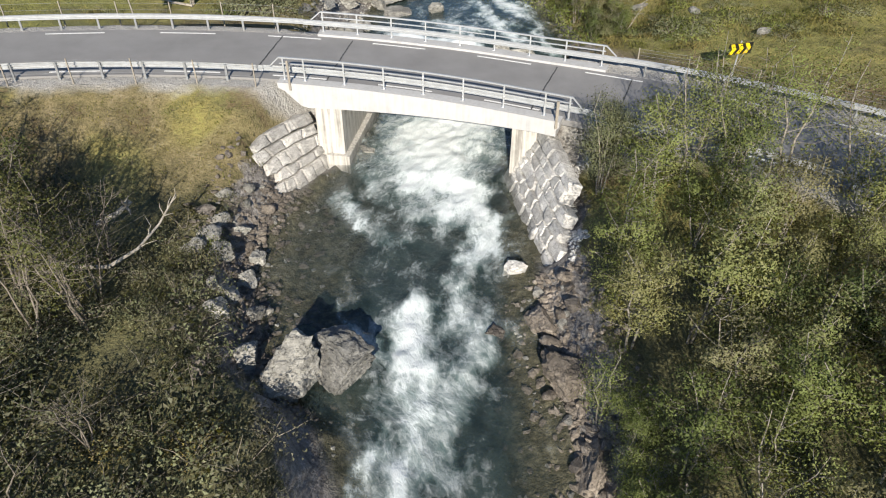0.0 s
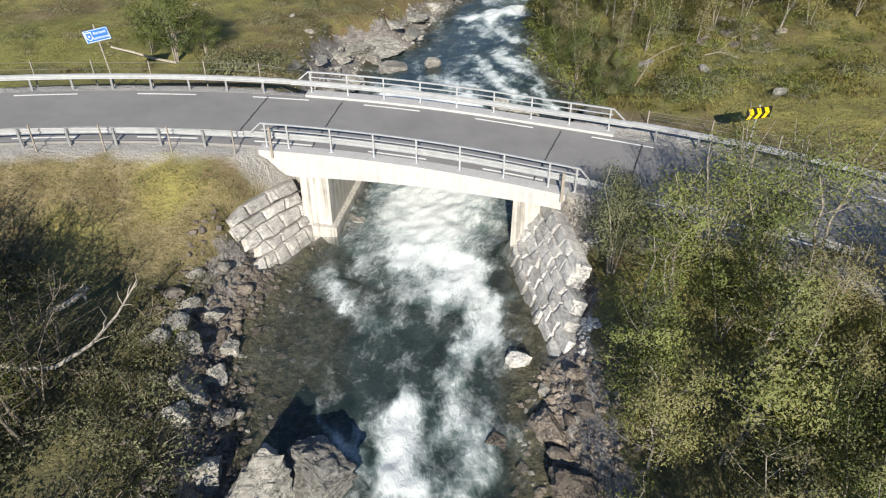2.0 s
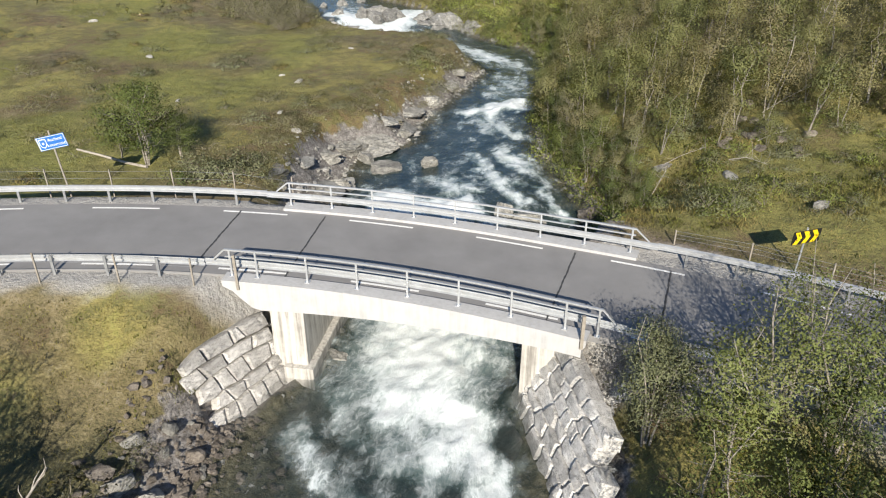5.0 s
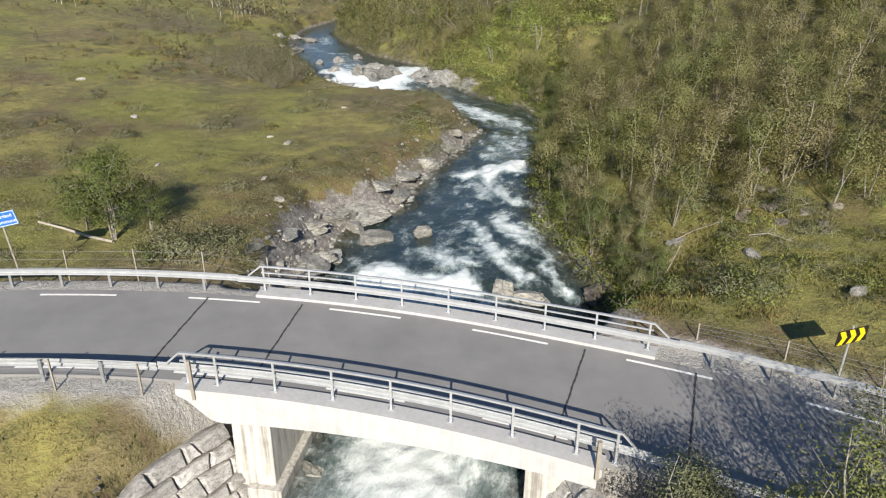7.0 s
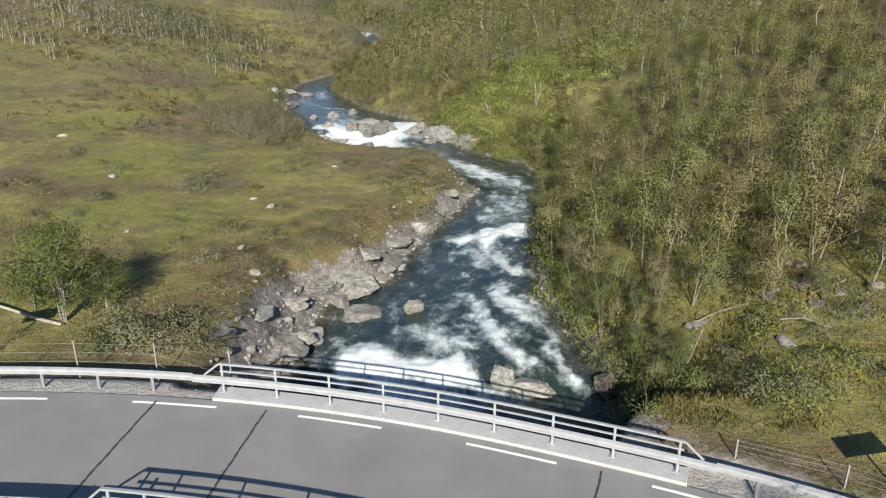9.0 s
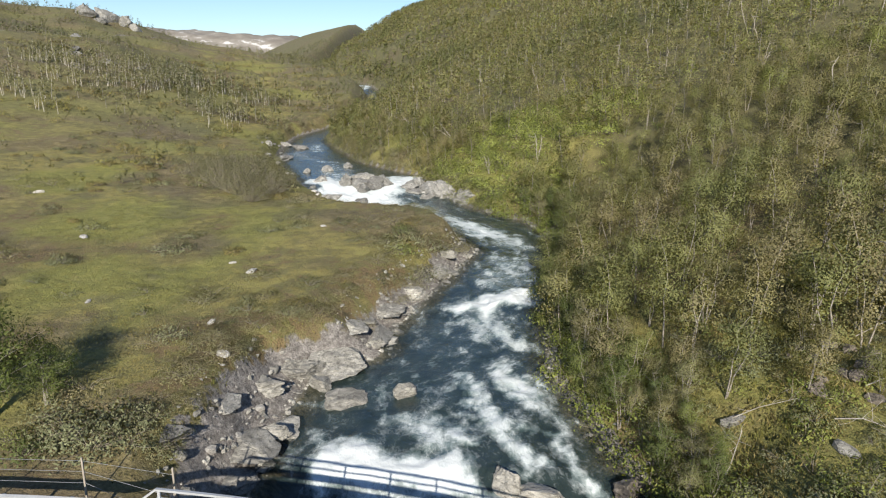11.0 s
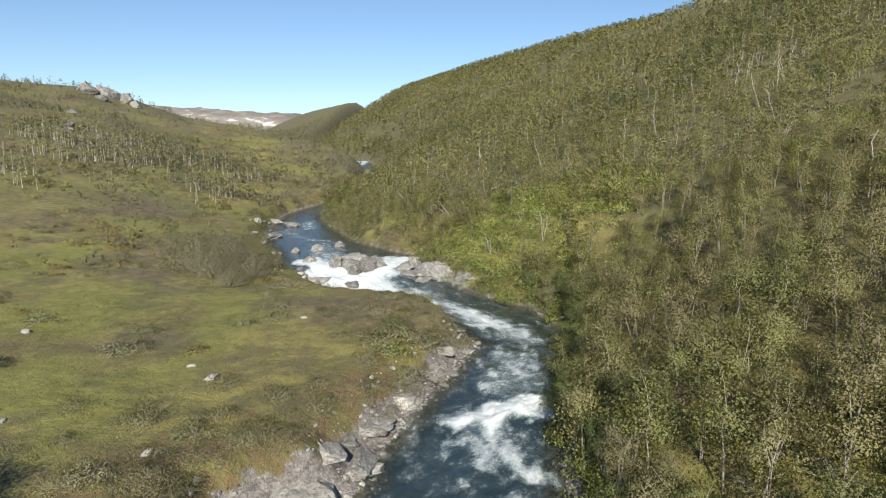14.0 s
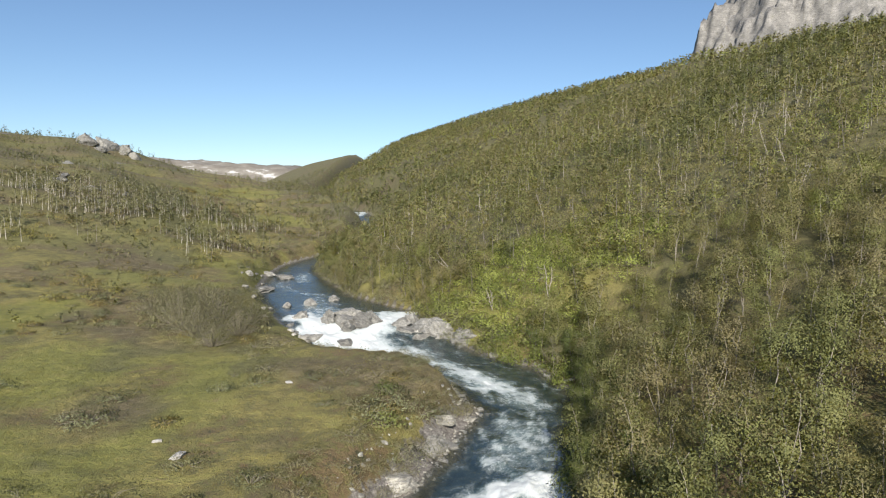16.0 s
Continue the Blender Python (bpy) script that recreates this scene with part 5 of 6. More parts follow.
def birch(g, height, radius, stems, clumps, per, spread, size, sides=6, bare=0.0, twigs=True, corners=4):
    """Trunk arrays and leaf arrays of a mountain birch."""
    wood, ends = [], []
    for s in range(stems):
        a = g.uniform(0, 6.28)
        lean = g.uniform(0.05, 0.3 if stems > 1 else 0.12) * height
        n = 7
        t = np.linspace(0, 1, n)
        wig = g.normal(size=(n, 2)) * 0.035 * height * t[:, None]
        P = np.stack([math.cos(a) * lean * t ** 1.3 + wig[:, 0] + 0.1 * math.cos(a), math.sin(a) * lean * t ** 1.3 + wig[:, 1] + 0.1 * math.sin(a), height * g.uniform(0.82, 0.98) * t - 0.25 * (1 - t)], 1)
        r0 = 0.007 * height + 0.012
        wood.append(tube(P, r0 * (1 - 0.85 * t) + 0.004, sides))
        ends += [P[-1] + g.normal(size=3) * 0.1, P[-1] * 0.93 + g.normal(size=3) * 0.15, P[-2] + g.normal(size=3) * 0.25]
        for _ in range(max(1, clumps // stems)):
            h = 0.25 + 0.78 * g.rand() ** 0.8
            base = np.array([np.interp(h * 0.92, t, P[:, k]) for k in range(3)])
            b = g.uniform(0, 6.28)
            shape = math.sin(min(1.0, (1.08 - h) / 0.55) * 1.5)
            reach = radius * g.uniform(0.35, 1.0) * max(0.2, shape)
            tip = base + np.array([math.cos(b) * reach, math.sin(b) * reach, reach * g.uniform(0.15, 0.7)])
            if twigs:
                mid = (base + tip) / 2 + np.array([0, 0, -0.08 * reach]) + g.normal(size=3) * 0.05 * reach
                wood.append(tube([base, mid, tip], [r0 * 0.32 * (1.1 - h * 0.7), r0 * 0.2, 0.005], 3 if sides < 6 else 4))
            ends.append(tip)
            if reach > 0.6:
                ends.append(base + (tip - base) * g.uniform(0.45, 0.75) + g.normal(size=3) * 0.12)
    ends = np.array(ends)
    ends = ends[g.rand(len(ends)) >= bare]
    return merge(wood), leaves(g, ends, per, spread, size, corners=corners) if len(ends) else None


ARRAYS = {}


def tree_kind(seed, **spec):
    g = np.random.RandomState(seed)
    (wv, wf), lv = birch(g, **spec)
    ARRAYS[seed] = (wv, wf, lv)
    return mesh_of("trunk", wv, wf, BARK), mesh_of("crown", lv[0], lv[1], LEAF, {"tone": lv[2], "lie": lv[3]}, shade=False) if lv else None


def plant(meshes, x, y, label, category, group, scale=1.0, turn=0.0, name="birch_tree", lean=0.0, sink=0.0):
    t = thing(name, label, category, group)
    t.matrix_basis = pose(x, y, float(ground_z(x, y)) - sink, lean, 0, turn) @ Matrix.Diagonal((scale, scale, scale, 1))
    part_mesh("trunk", meshes[0], t)
    if meshes[1] is not None:
        part_mesh("crown", meshes[1], t)
    return t


NEAR = [tree_kind(400 + k, height=h, radius=rad, stems=st, clumps=cl, per=per, spread=0.23, size=0.052, corners=3) for k, (h, rad, st, cl, per) in
        enumerate(((5.2, 1.75, 3, 54, 62), (6.0, 1.8, 2, 58, 62), (4.6, 1.75, 4, 54, 62), (5.6, 1.5, 2, 48, 62)))]
THIN = [tree_kind(420 + k, height=h, radius=rad, stems=st, clumps=cl, per=per, spread=0.3, size=0.045, corners=3) for k, (h, rad, st, cl, per) in
        enumerate(((5.2, 1.5, 3, 46, 38), (5.8, 1.6, 2, 46, 40), (4.4, 1.6, 4, 50, 34)))]
BARE = [tree_kind(440 + k, height=h, radius=rad, stems=st, clumps=cl, per=5, spread=0.25, size=0.05, bare=0.55) for k, (h, rad, st, cl) in
        enumerate(((5.0, 2.0, 3, 46), (4.4, 2.2, 4, 50)))]

SPARSE = [tree_kind(430 + k, height=h, radius=rad, stems=st, clumps=cl, per=13, spread=0.24, size=0.045, corners=3, bare=0.15) for k, (h, rad, st, cl) in
          enumerate(((5.0, 1.6, 3, 44), (5.4, 1.7, 2, 44), (4.2, 1.7, 4, 46)))]
SHADED = [tree_kind(434 + k, height=h, radius=1.7, stems=3, clumps=52, per=26, spread=0.28, size=0.048, corners=3) for k, h in enumerate((5.4, 5.8, 5.0))]
# left-slope crowns take the leaf colour darkened for shade
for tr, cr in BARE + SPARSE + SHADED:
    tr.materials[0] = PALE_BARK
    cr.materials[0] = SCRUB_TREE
LONE = tree_kind(450, height=4.8, radius=2.3, stems=4, clumps=84, per=56, spread=0.27, size=0.055, corners=3)
g = np.random.RandomState(5)
spots = []


def clear(x, y, gapmin):
    if any((x - a) ** 2 + (y - c) ** 2 < gapmin ** 2 for a, c in spots):
        return False
    spots.append((x, y))
    return True


tries = 0
while len(spots) < 74 and tries < 4000:
    tries += 1
    x, y = g.uniform(5.6, 30), g.uniform(3, 31)
    rr = float(polar(x, y)[0])
    if rr > 39.8 or x < right_bank(y) + 2.0 + (2.2 if 20.5 < y < 30 else 0) or (x < 9.5 and y > 23.5):
        continue
    if clear(x, y, 1.9):
        kind = NEAR if g.rand() < 0.8 else THIN
        plant(kind[g.randint(len(kind))], x, y, "leafy mountain birch on the river bank", "tree", "birches below the road", g.uniform(0.75, 1.08), g.uniform(0, 360))
for x, y, s, k in ((10.8, 25.2, 0.95, 1), (12.6, 25.0, 1.0, 0), (15.8, 22.6, 0.95, 1), (10.0, 24.2, 1.05, 1), (11.6, 23.6, 1.1, 0), (13.6, 23.4, 1.1, 1), (16.8, 20.8, 1.1, 0), (18.2, 19.8, 1.1, 1), (20.2, 18.2, 1.1, 0)):
    plant(THIN[k], x, y, "thin-leaved birch beside the bridge rubble", "tree", "birches below the road", s, x * 50)
GREY_BIRCH = tree_kind(426, height=5.0, radius=1.15, stems=4, clumps=64, per=84, spread=0.26, size=0.044, corners=3)
GREY_BIRCH[1].materials[0] = WILLOW
plant(GREY_BIRCH, 6.9, 25.3, "slim grey-green willow against the pale rubble", "tree", "birches below the road", 0.95, 30)
plant(GREY_BIRCH, 7.7, 26.6, "slim grey-green willow against the pale rubble", "tree", "birches below the road", 0.7, 170)
for k in range(13):
    y = 4.5 + 0.82 * k
    x = float(right_bank(y)) + g.uniform(0.7, 1.7)
    plant((NEAR if k % 3 else THIN)[k % 3], x, y, "young birch leaning over the stony river bank", "tree", "birches below the road", g.uniform(0.45, 0.68), g.uniform(0, 360))
for x, y, s, k in ((-15.6, 20.0, 1.0, 0), (-12.6, 18.6, 0.8, 1), (-17.6, 22.2, 1.05, 1), (-19.6, 20.8, 1.1, 1), (-13.8, 16.6, 0.9, 0), (-22.2, 24.4, 1.1, 0), (-10.2, 12.2, 0.7, 1), (-16.5, 15.5, 1.0, 1), (-20.5, 18.0, 1.1, 0), (-13.4, 13.0, 0.9, 1), (-21.5, 26.0, 1.0, 1), (-11.0, 9.5, 0.8, 0), (-24, 22, 1.1, 0), (-18, 11.5, 1.0, 0), (-18.2, 18.2, 1.15, 1), (-14.6, 19.4, 0.9, 1), (-16.4, 21.2, 1.1, 0), (-13.2, 21.0, 0.85, 1), (-21.0, 21.4, 1.2, 1), (-18.8, 23.2, 1.0, 0)):
    plant(BARE[k], x, y, "half-bare birch with crooked pale branches", "tree", "half-bare birches", s, x * 77)
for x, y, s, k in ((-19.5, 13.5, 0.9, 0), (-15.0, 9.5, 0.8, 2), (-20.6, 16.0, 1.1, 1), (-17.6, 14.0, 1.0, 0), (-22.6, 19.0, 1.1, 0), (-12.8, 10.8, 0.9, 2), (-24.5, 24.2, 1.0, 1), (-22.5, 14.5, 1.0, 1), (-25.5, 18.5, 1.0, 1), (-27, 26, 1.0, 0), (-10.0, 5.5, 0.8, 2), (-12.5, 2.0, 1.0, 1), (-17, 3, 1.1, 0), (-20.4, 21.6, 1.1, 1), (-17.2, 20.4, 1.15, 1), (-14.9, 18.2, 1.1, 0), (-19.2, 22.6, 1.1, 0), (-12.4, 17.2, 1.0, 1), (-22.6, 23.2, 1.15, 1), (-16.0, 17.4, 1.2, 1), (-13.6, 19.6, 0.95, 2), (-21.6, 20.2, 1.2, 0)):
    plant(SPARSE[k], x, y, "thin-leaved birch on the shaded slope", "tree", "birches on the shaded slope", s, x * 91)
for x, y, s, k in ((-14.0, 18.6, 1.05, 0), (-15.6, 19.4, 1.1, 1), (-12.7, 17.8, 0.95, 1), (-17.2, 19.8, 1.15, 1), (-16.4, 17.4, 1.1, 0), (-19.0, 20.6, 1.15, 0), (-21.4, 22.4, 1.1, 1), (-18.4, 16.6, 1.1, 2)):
    plant(SHADED[k], x, y, "crooked birch with shade-darkened leaves on the shaded slope", "tree", "birches on the shaded slope", s, x * 61)
# the lone birch on the meadow, with a fallen stem
LONE[1].materials[0] = LONE_LEAF
plant(LONE, -17.0, 46.4, "bushy green birch standing alone in the meadow", "tree", "", 1.12, 40)
plant(LONE, -15.3, 47.2, "small dark birch behind the meadow birch", "tree", "", 0.62, 200)
plant(LONE, -19.0, 47.4, "slim young birch beside the meadow birch", "tree", "", 0.6, 100)


def log_thing(name, label, pts, r0, r1, twigs, seed):
    gg = np.random.RandomState(seed)
    P = np.array(pts, float)
    P[:, 2] += ground_z(P[:, 0], P[:, 1])
    n = len(P)
    pieces = [tube(P, np.linspace(r0, r1, n), 7)]
    for _ in range(twigs):
        k = gg.uniform(0.35, 1.0) * (n - 1)
        base = np.array([np.interp(k, np.arange(n), P[:, c]) for c in range(3)])
        d = gg.normal(size=3) * 0.6 + np.array([0, 0, 0.45])
        d *= gg.uniform(0.4, 1.1) / np.linalg.norm(d)
        pieces.append(tube([base, base + d * 0.55 + gg.normal(size=3) * 0.05, base + d], [r1 * 0.9, r1 * 0.6, 0.006], 4))
    V, F = merge(pieces)
    return tagged(new(name, mesh_of(name, V, F, DEAD)), label, "dead wood")


log_thing("fallen_trunk", "bleached fallen birch trunk lying in the meadow grass", [(-21.4, 47.2, 0.55), (-19.8, 46.8, 0.4), (-18.2, 46.2, 0.25), (-16.8, 45.8, 0.12)], 0.07, 0.085, 0, 3)
log_thing("fallen_trunk", "thick pale crooked branch lying over the scrub", [(-14.6, 19.6, 0.9), (-13.6, 19.5, 0.8), (-12.5, 19.7, 0.9), (-11.7, 20.6, 1.1), (-11.2, 21.8, 1.4), (-10.8, 23.0, 1.9)], 0.11, 0.03, 8, 4)
log_thing("fallen_trunk", "pale leaning birch stem on the slope", [(-17.6, 17.6, 0.1), (-17.3, 18.6, 1.3), (-16.9, 19.8, 2.3), (-17.2, 21.2, 3.3)], 0.11, 0.03, 9, 5)
log_thing("fallen_trunk", "bleached stub of a snapped birch", [(-14.2, 22.6, 0.5), (-13.4, 23.0, 0.9), (-12.9, 23.4, 1.3)], 0.13, 0.1, 3, 14)
log_thing("fallen_trunk", "thin crooked dead birch stem on the slope", [(-19.4, 20.4, 0.1), (-19.0, 21.0, 1.4), (-19.5, 21.8, 2.7), (-19.8, 22.8, 3.9)], 0.09, 0.025, 10, 15)
log_thing("fallen_trunk", "bleached dead stem lying on the grassy bank", [(16.4, 44.6, 0.2), (17.0, 43.9, 0.55), (17.9, 43.2, 0.3)], 0.03, 0.012, 10, 6)
log_thing("fallen_trunk", "thin bleached branch on the grassy bank", [(11.0, 42.6, 0.3), (12.2, 43.8, 0.6), (13.2, 45.2, 0.9)], 0.035, 0.015, 6, 7)

log_thing("fallen_trunk", "grey dead branch across the scree", [(18.6, 46.4, 0.2), (19.4, 46.3, 0.6), (20.4, 46.8, 0.4)], 0.03, 0.012, 9, 8)
log_thing("fallen_trunk", "bleached branch tipped over the grassy bank", [(13.2, 46.6, 0.2), (14.2, 46.0, 0.8), (15.2, 45.2, 1.2)], 0.025, 0.01, 7, 9)
log_thing("fallen_trunk", "grey dead branch leaning from the bank", [(20.4, 50.2, 0.2), (21.2, 49.4, 1.2), (22.4, 49.0, 2.0)], 0.03, 0.012, 8, 10)
# hillside birches
MID = [tree_kind(460 + k, height=h, radius=rad, stems=st, clumps=cl, per=per, spread=0.29, size=0.057, sides=4, twigs=False, corners=3) for k, (h, rad, st, cl, per) in
       enumerate(((4.6, 1.5, 2, 34, 56), (5.4, 1.6, 1, 34, 56), (4.0, 1.6, 3, 35, 56), (5.0, 1.4, 2, 32, 54), (4.4, 1.4, 2, 28, 36)))]
for tr, cr in MID:
    cr.materials[0] = LEAF_FAR
g = np.random.RandomState(8)
cells = {}


def spaced(x, y, d):
    key = (int(x // d), int(y // d))
    for a in (-1, 0, 1):
        for c in (-1, 0, 1):
            for px, py in cells.get((d, key[0] + a, key[1] + c), ()):
                if (px - x) ** 2 + (py - y) ** 2 < d * d:
                    return False
    cells.setdefault((d, *key), []).append((x, y))
    return True


def wooded(x, y):
    """Chance of a tree on the valley's wooded side."""
    run = slope_run(x, y)
    edge = x - right_bank(y)
    p = smooth(5, 9, run + 4 * fbm(x / 7, y / 7, 0, 131)) * smooth(0.4, 1.4, edge)
    glade = 0.85 * smooth(7, 4.5, np.hypot((x - 7) / 1.5, (y - 108) / 1.2)) + smooth(0.22, 0.34, fbm(x / 17, y / 17, 0, 137)) * 0.25
    return smooth(46, 50, y + 3 * fbm(x / 5, y / 5, 0, 133)) * (p * (1 - np.clip(glade, 0, 1)))


spots = []
for _ in range(9000):
    x, y = g.uniform(7, 42), g.uniform(45, 96)
    if g.rand() < wooded(x, y) and spaced(x, y, 2.0):
        spots.append((x, y, g.randint(5), g.uniform(0.55, 1.2), g.uniform(0, 360)))
spots.sort(key=lambda q: math.hypot(q[0] - 8, q[1] - 58))
for x, y, k, s, turn in spots[:130]:
    plant(MID[k], x, y, "olive-green mountain birch on the valley side", "tree", "birches on the valley side", s, turn)


def joined(name, label, category, rows, seeds, mat, wood_mat, names=("crowns", "trunks")):
    """Copies of known plants, joined: rows of x, y, kind, scale, turn."""
    gg = np.random.RandomState(len(rows))
    lv, lt, ln, wv, wf, o = [], [], [], [], [], 0
    R = np.array(rows, float)
    base = ground_z(R[:, 0], R[:, 1])
    for (x, y, k, s, turn), z in zip(rows, base):
        tv, tf, (fv, ff, tone, lie) = ARRAYS[seeds[int(k)]]
        c, q = math.cos(radians(turn)) * s, math.sin(radians(turn)) * s
        rot = np.array([[c, q, 0], [-q, c, 0], [0, 0, s]])
        at = np.array([x, y, z])
        lv.append(fv @ rot + at)
        ln.append(lie @ rot / s)
        lt.append(np.clip(tone * 0.55 + 0.45 * gg.rand() + 0.4 * float(fbm(x / 20, y / 20, 0, 151)), 0, 1))
        wv.append(tv @ rot + at)
        wf.append(tf + o)
        o += len(tv)
    lv = np.concatenate(lv)
    top = thing(name, label, category, kind="stuff")
    tagged(part_mesh(names[0], mesh_of(names[0], lv, np.arange(len(lv)).reshape(-1, ff.shape[1]), mat, {"tone": np.concatenate(lt), "lie": np.concatenate(ln)}, shade=False), top), kind="stuff")
    tagged(part_mesh(names[1], mesh_of(names[1], np.concatenate(wv), np.concatenate(wf), wood_mat), top), kind="stuff")


joined("birch_wood", "olive-green birch wood above the river", "forest", spots[130:], [460, 461, 462, 463, 464], LEAF_WOOD, BARK)
for _ in range(110):
    y = g.uniform(49, 98)
    x = float(right_bank(y)) + g.uniform(0.5, 3.2)
    if spaced(x, y, 1.3):
        plant(NEAR[g.randint(4)], x, y, "bright green birch overhanging the water", "tree", "birches over the water", g.uniform(0.5, 0.75), g.uniform(0, 360))


for k in range(14):
    y = 42.6 + 0.7 * k
    x = float(right_bank(y)) + 0.6 + 2.4 * ((k * 0.618) % 1.0)
    plant(NEAR[k % 4], x, y, "low bushy birch overhanging the water's edge", "tree", "birches over the water", 0.36 + 0.2 * ((k * 0.37) % 1.0), k * 47)


def far_trees(name, label, pts, heights, clumps, per, size, seed, mat, trunk_share=1.0, low=0.22, bark=BARK):
    """Many distant trees joined into one crown mesh and one trunk mesh."""
    gg = np.random.RandomState(seed)
    n = len(pts)
    base = np.stack([pts[:, 0], pts[:, 1], ground_z(pts[:, 0], pts[:, 1])], 1)
    m = clumps * per
    u = gg.uniform(low, 1.0, (n, clumps))
    ang = gg.uniform(0, 6.28, (n, clumps))
    rad = 0.30 * np.sin(np.clip((1.1 - u) / 0.6, 0, 1) * 1.5) * gg.uniform(0.3, 1.0, (n, clumps))
    C = np.stack([np.cos(ang) * rad, np.sin(ang) * rad, u], -1) * heights[:, None, None]
    off = gg.normal(size=(n, m, 3))
    C = np.repeat(C, per, 1) + off * 0.055 * heights[:, None, None]
    crown = unit((C - np.array([0, 0, 0.6]) * heights[:, None, None]) * np.array([1, 1, 0.7]))
    lie = unit(0.3 * off + 0.6 * crown + np.array([0, 0, 0.35])).reshape(-1, 3)
    C = (C + base[:, None]).reshape(-1, 3)
    V, F, lie = leaf_faces(gg, C, (size * heights)[:, None].repeat(m, 1), lie, 0.7, 3)
    stand_tone = 0.46 + 0.6 * fbm(pts[:, 0] / 25, pts[:, 1] / 25, 0, 151) + gg.normal(size=n) * 0.17
    tone = np.clip(np.repeat(stand_tone, m) + np.repeat(gg.normal(size=n * clumps) * 0.1, per) + gg.normal(size=n * m) * 0.05, 0, 1)
    wood = thing(name, label, "forest", kind="stuff")
    tagged(part_mesh("crowns", mesh_of("crowns", V, F, mat, {"tone": np.repeat(tone, 3), "lie": lie}, shade=False), wood), kind="stuff")
    k = gg.rand(n) < trunk_share
    if not k.any():
        return
    B, H = base[k], heights[k]
    lean = gg.normal(size=(len(B), 2)) * 0.07 * H[:, None]
    w = 0.011 * H + 0.02
    ang = np.arange(3) / 3 * 6.283
    ring = np.stack([np.cos(ang), np.sin(ang), 0 * ang], -1)
    lo_v = B[:, None] - np.array([0, 0, 0.3]) + ring[None] * w[:, None, None]
    top = B + np.concatenate([lean, H[:, None] * 0.9], 1)
    up_v = top[:, None] + ring[None] * w[:, None, None] * 0.3
    V = np.concatenate([lo_v, up_v], 1).reshape(-1, 3)
    o = np.arange(len(B))[:, None] * 6
    F = np.concatenate([o + np.array([[j, (j + 1) % 3, 3 + (j + 1) % 3, 3 + j]]) for j in range(3)])
    tagged(part_mesh("trunks", mesh_of("trunks", V, F, bark), wood), kind="stuff")


def scatter(n, x0, x1, y0, y1, chance, seed, keep):
    gg = np.random.RandomState(seed)
    P = np.stack([gg.uniform(x0, x1, n), gg.uniform(y0, y1, n)], 1)
    p = chance(P[:, 0], P[:, 1])
    return P[gg.rand(n) < p][:keep]


def hill_mid(x, y):
    inside = (x < 42) & (y < 96)
    return wooded(x, y) * (~inside) * (slope_run(x, y) < 150)


def hill_far(x, y):
    run = slope_run(x, y)
    return wooded(x, y) * (run > 60) * ((y > 250) | (run >= 150)) * (run < 250)


P = scatter(15000, -30, 190, 46, 250, hill_mid, 21, 4200)
P = P[P[:, 0] < 12 + 0.69 * P[:, 1]]
gg = np.random.RandomState(22)
near = np.hypot(P[:, 0], P[:, 1] - 20) < 125
Q = P[near]
far_trees("birch_wood", "dense olive-green birch wood on the valley side", Q, gg.uniform(3.0, 5.2, len(Q)), 20, 14, 0.024, 23, LEAF_WOOD, 0.45)
Q = P[~near]
far_trees("birch_wood", "dense olive-green birch wood higher on the valley side", Q, gg.uniform(3.0, 5.0, len(Q)), 14, 8, 0.04, 33, LEAF_WOOD, 0.35, 0.22, STEM)
P = scatter(52000, -190, 330, 60, 950, hill_far, 24, 14000)
P = P[P[:, 0] < 12 + 0.69 * P[:, 1]]
far_trees("birch_wood", "distant birch wood up to the ridge", P, gg.uniform(2.4, 4.2, len(P)), 8, 4, 0.085, 25, LEAF_WOOD, 0.1)


def west_wood(x, y):
    """Thickets on the open side of the valley."""
    grove = smooth(0.0, 0.2, fbm(x / 40, y / 40, 0, 161) + 0.35 * np.exp(-((x + 65) / 40) ** 2 - ((y - 175) / 45) ** 2) - 0.08)
    grove = np.maximum(grove, smooth(150, 175, y) * 0.9 * np.exp(-((x - right_bank(y) + 2) / 26) ** 2))
    return np.where((x > left_bank(y) - 6) & (y < 150) | (y < 112), 0, grove) * (0.25 + 0.75 * smooth(130, 170, y)) * np.where(np.abs(x - (left_bank(y) + right_bank(y)) / 2) < 4, 0, 1)


P = scatter(20000, -330, 40, 112, 640, west_wood, 26, 5000)
far_trees("birch_thicket", "grey-green birch thickets on the open slope", P, gg.uniform(1.8, 3.6, len(P)), 9, 6, 0.055, 27, GREY_WOOD, 0.6)


a = gg.uniform(0, 6.28, 900)
q = np.sqrt(gg.rand(900))
P = np.stack([-64 + 36 * q * np.cos(a), 168 + 32 * q * np.sin(a)], 1)
P = P[(fbm(P[:, 0] / 12, P[:, 1] / 12, 0, 191) > -0.12) & (P[:, 0] < left_bank(P[:, 1]) - 8)]
far_trees("birch_thicket", "grey birch grove with pale stems on the open slope", P, gg.uniform(2.2, 4.2, len(P)), 12, 6, 0.042, 28, GREY_WOOD, 1.0, 0.45, STEM)


P = np.stack([gg.uniform(-215, -135, 90), gg.uniform(290, 400, 90)], 1)
far_trees("birch_thicket", "small dark birches along the open ridge", P, gg.uniform(2.4, 4.2, len(P)), 10, 5, 0.06, 31, GREY_WOOD, 0.6)


def low_bush(x, y):
    p = smooth(-0.05, 0.25, fbm(x / 14, y / 14, 0, 195) + 0.5 * fbm(x / 60, y / 60, 0, 197))
    return p * (x < left_bank(y) - 5) * (y > 95)


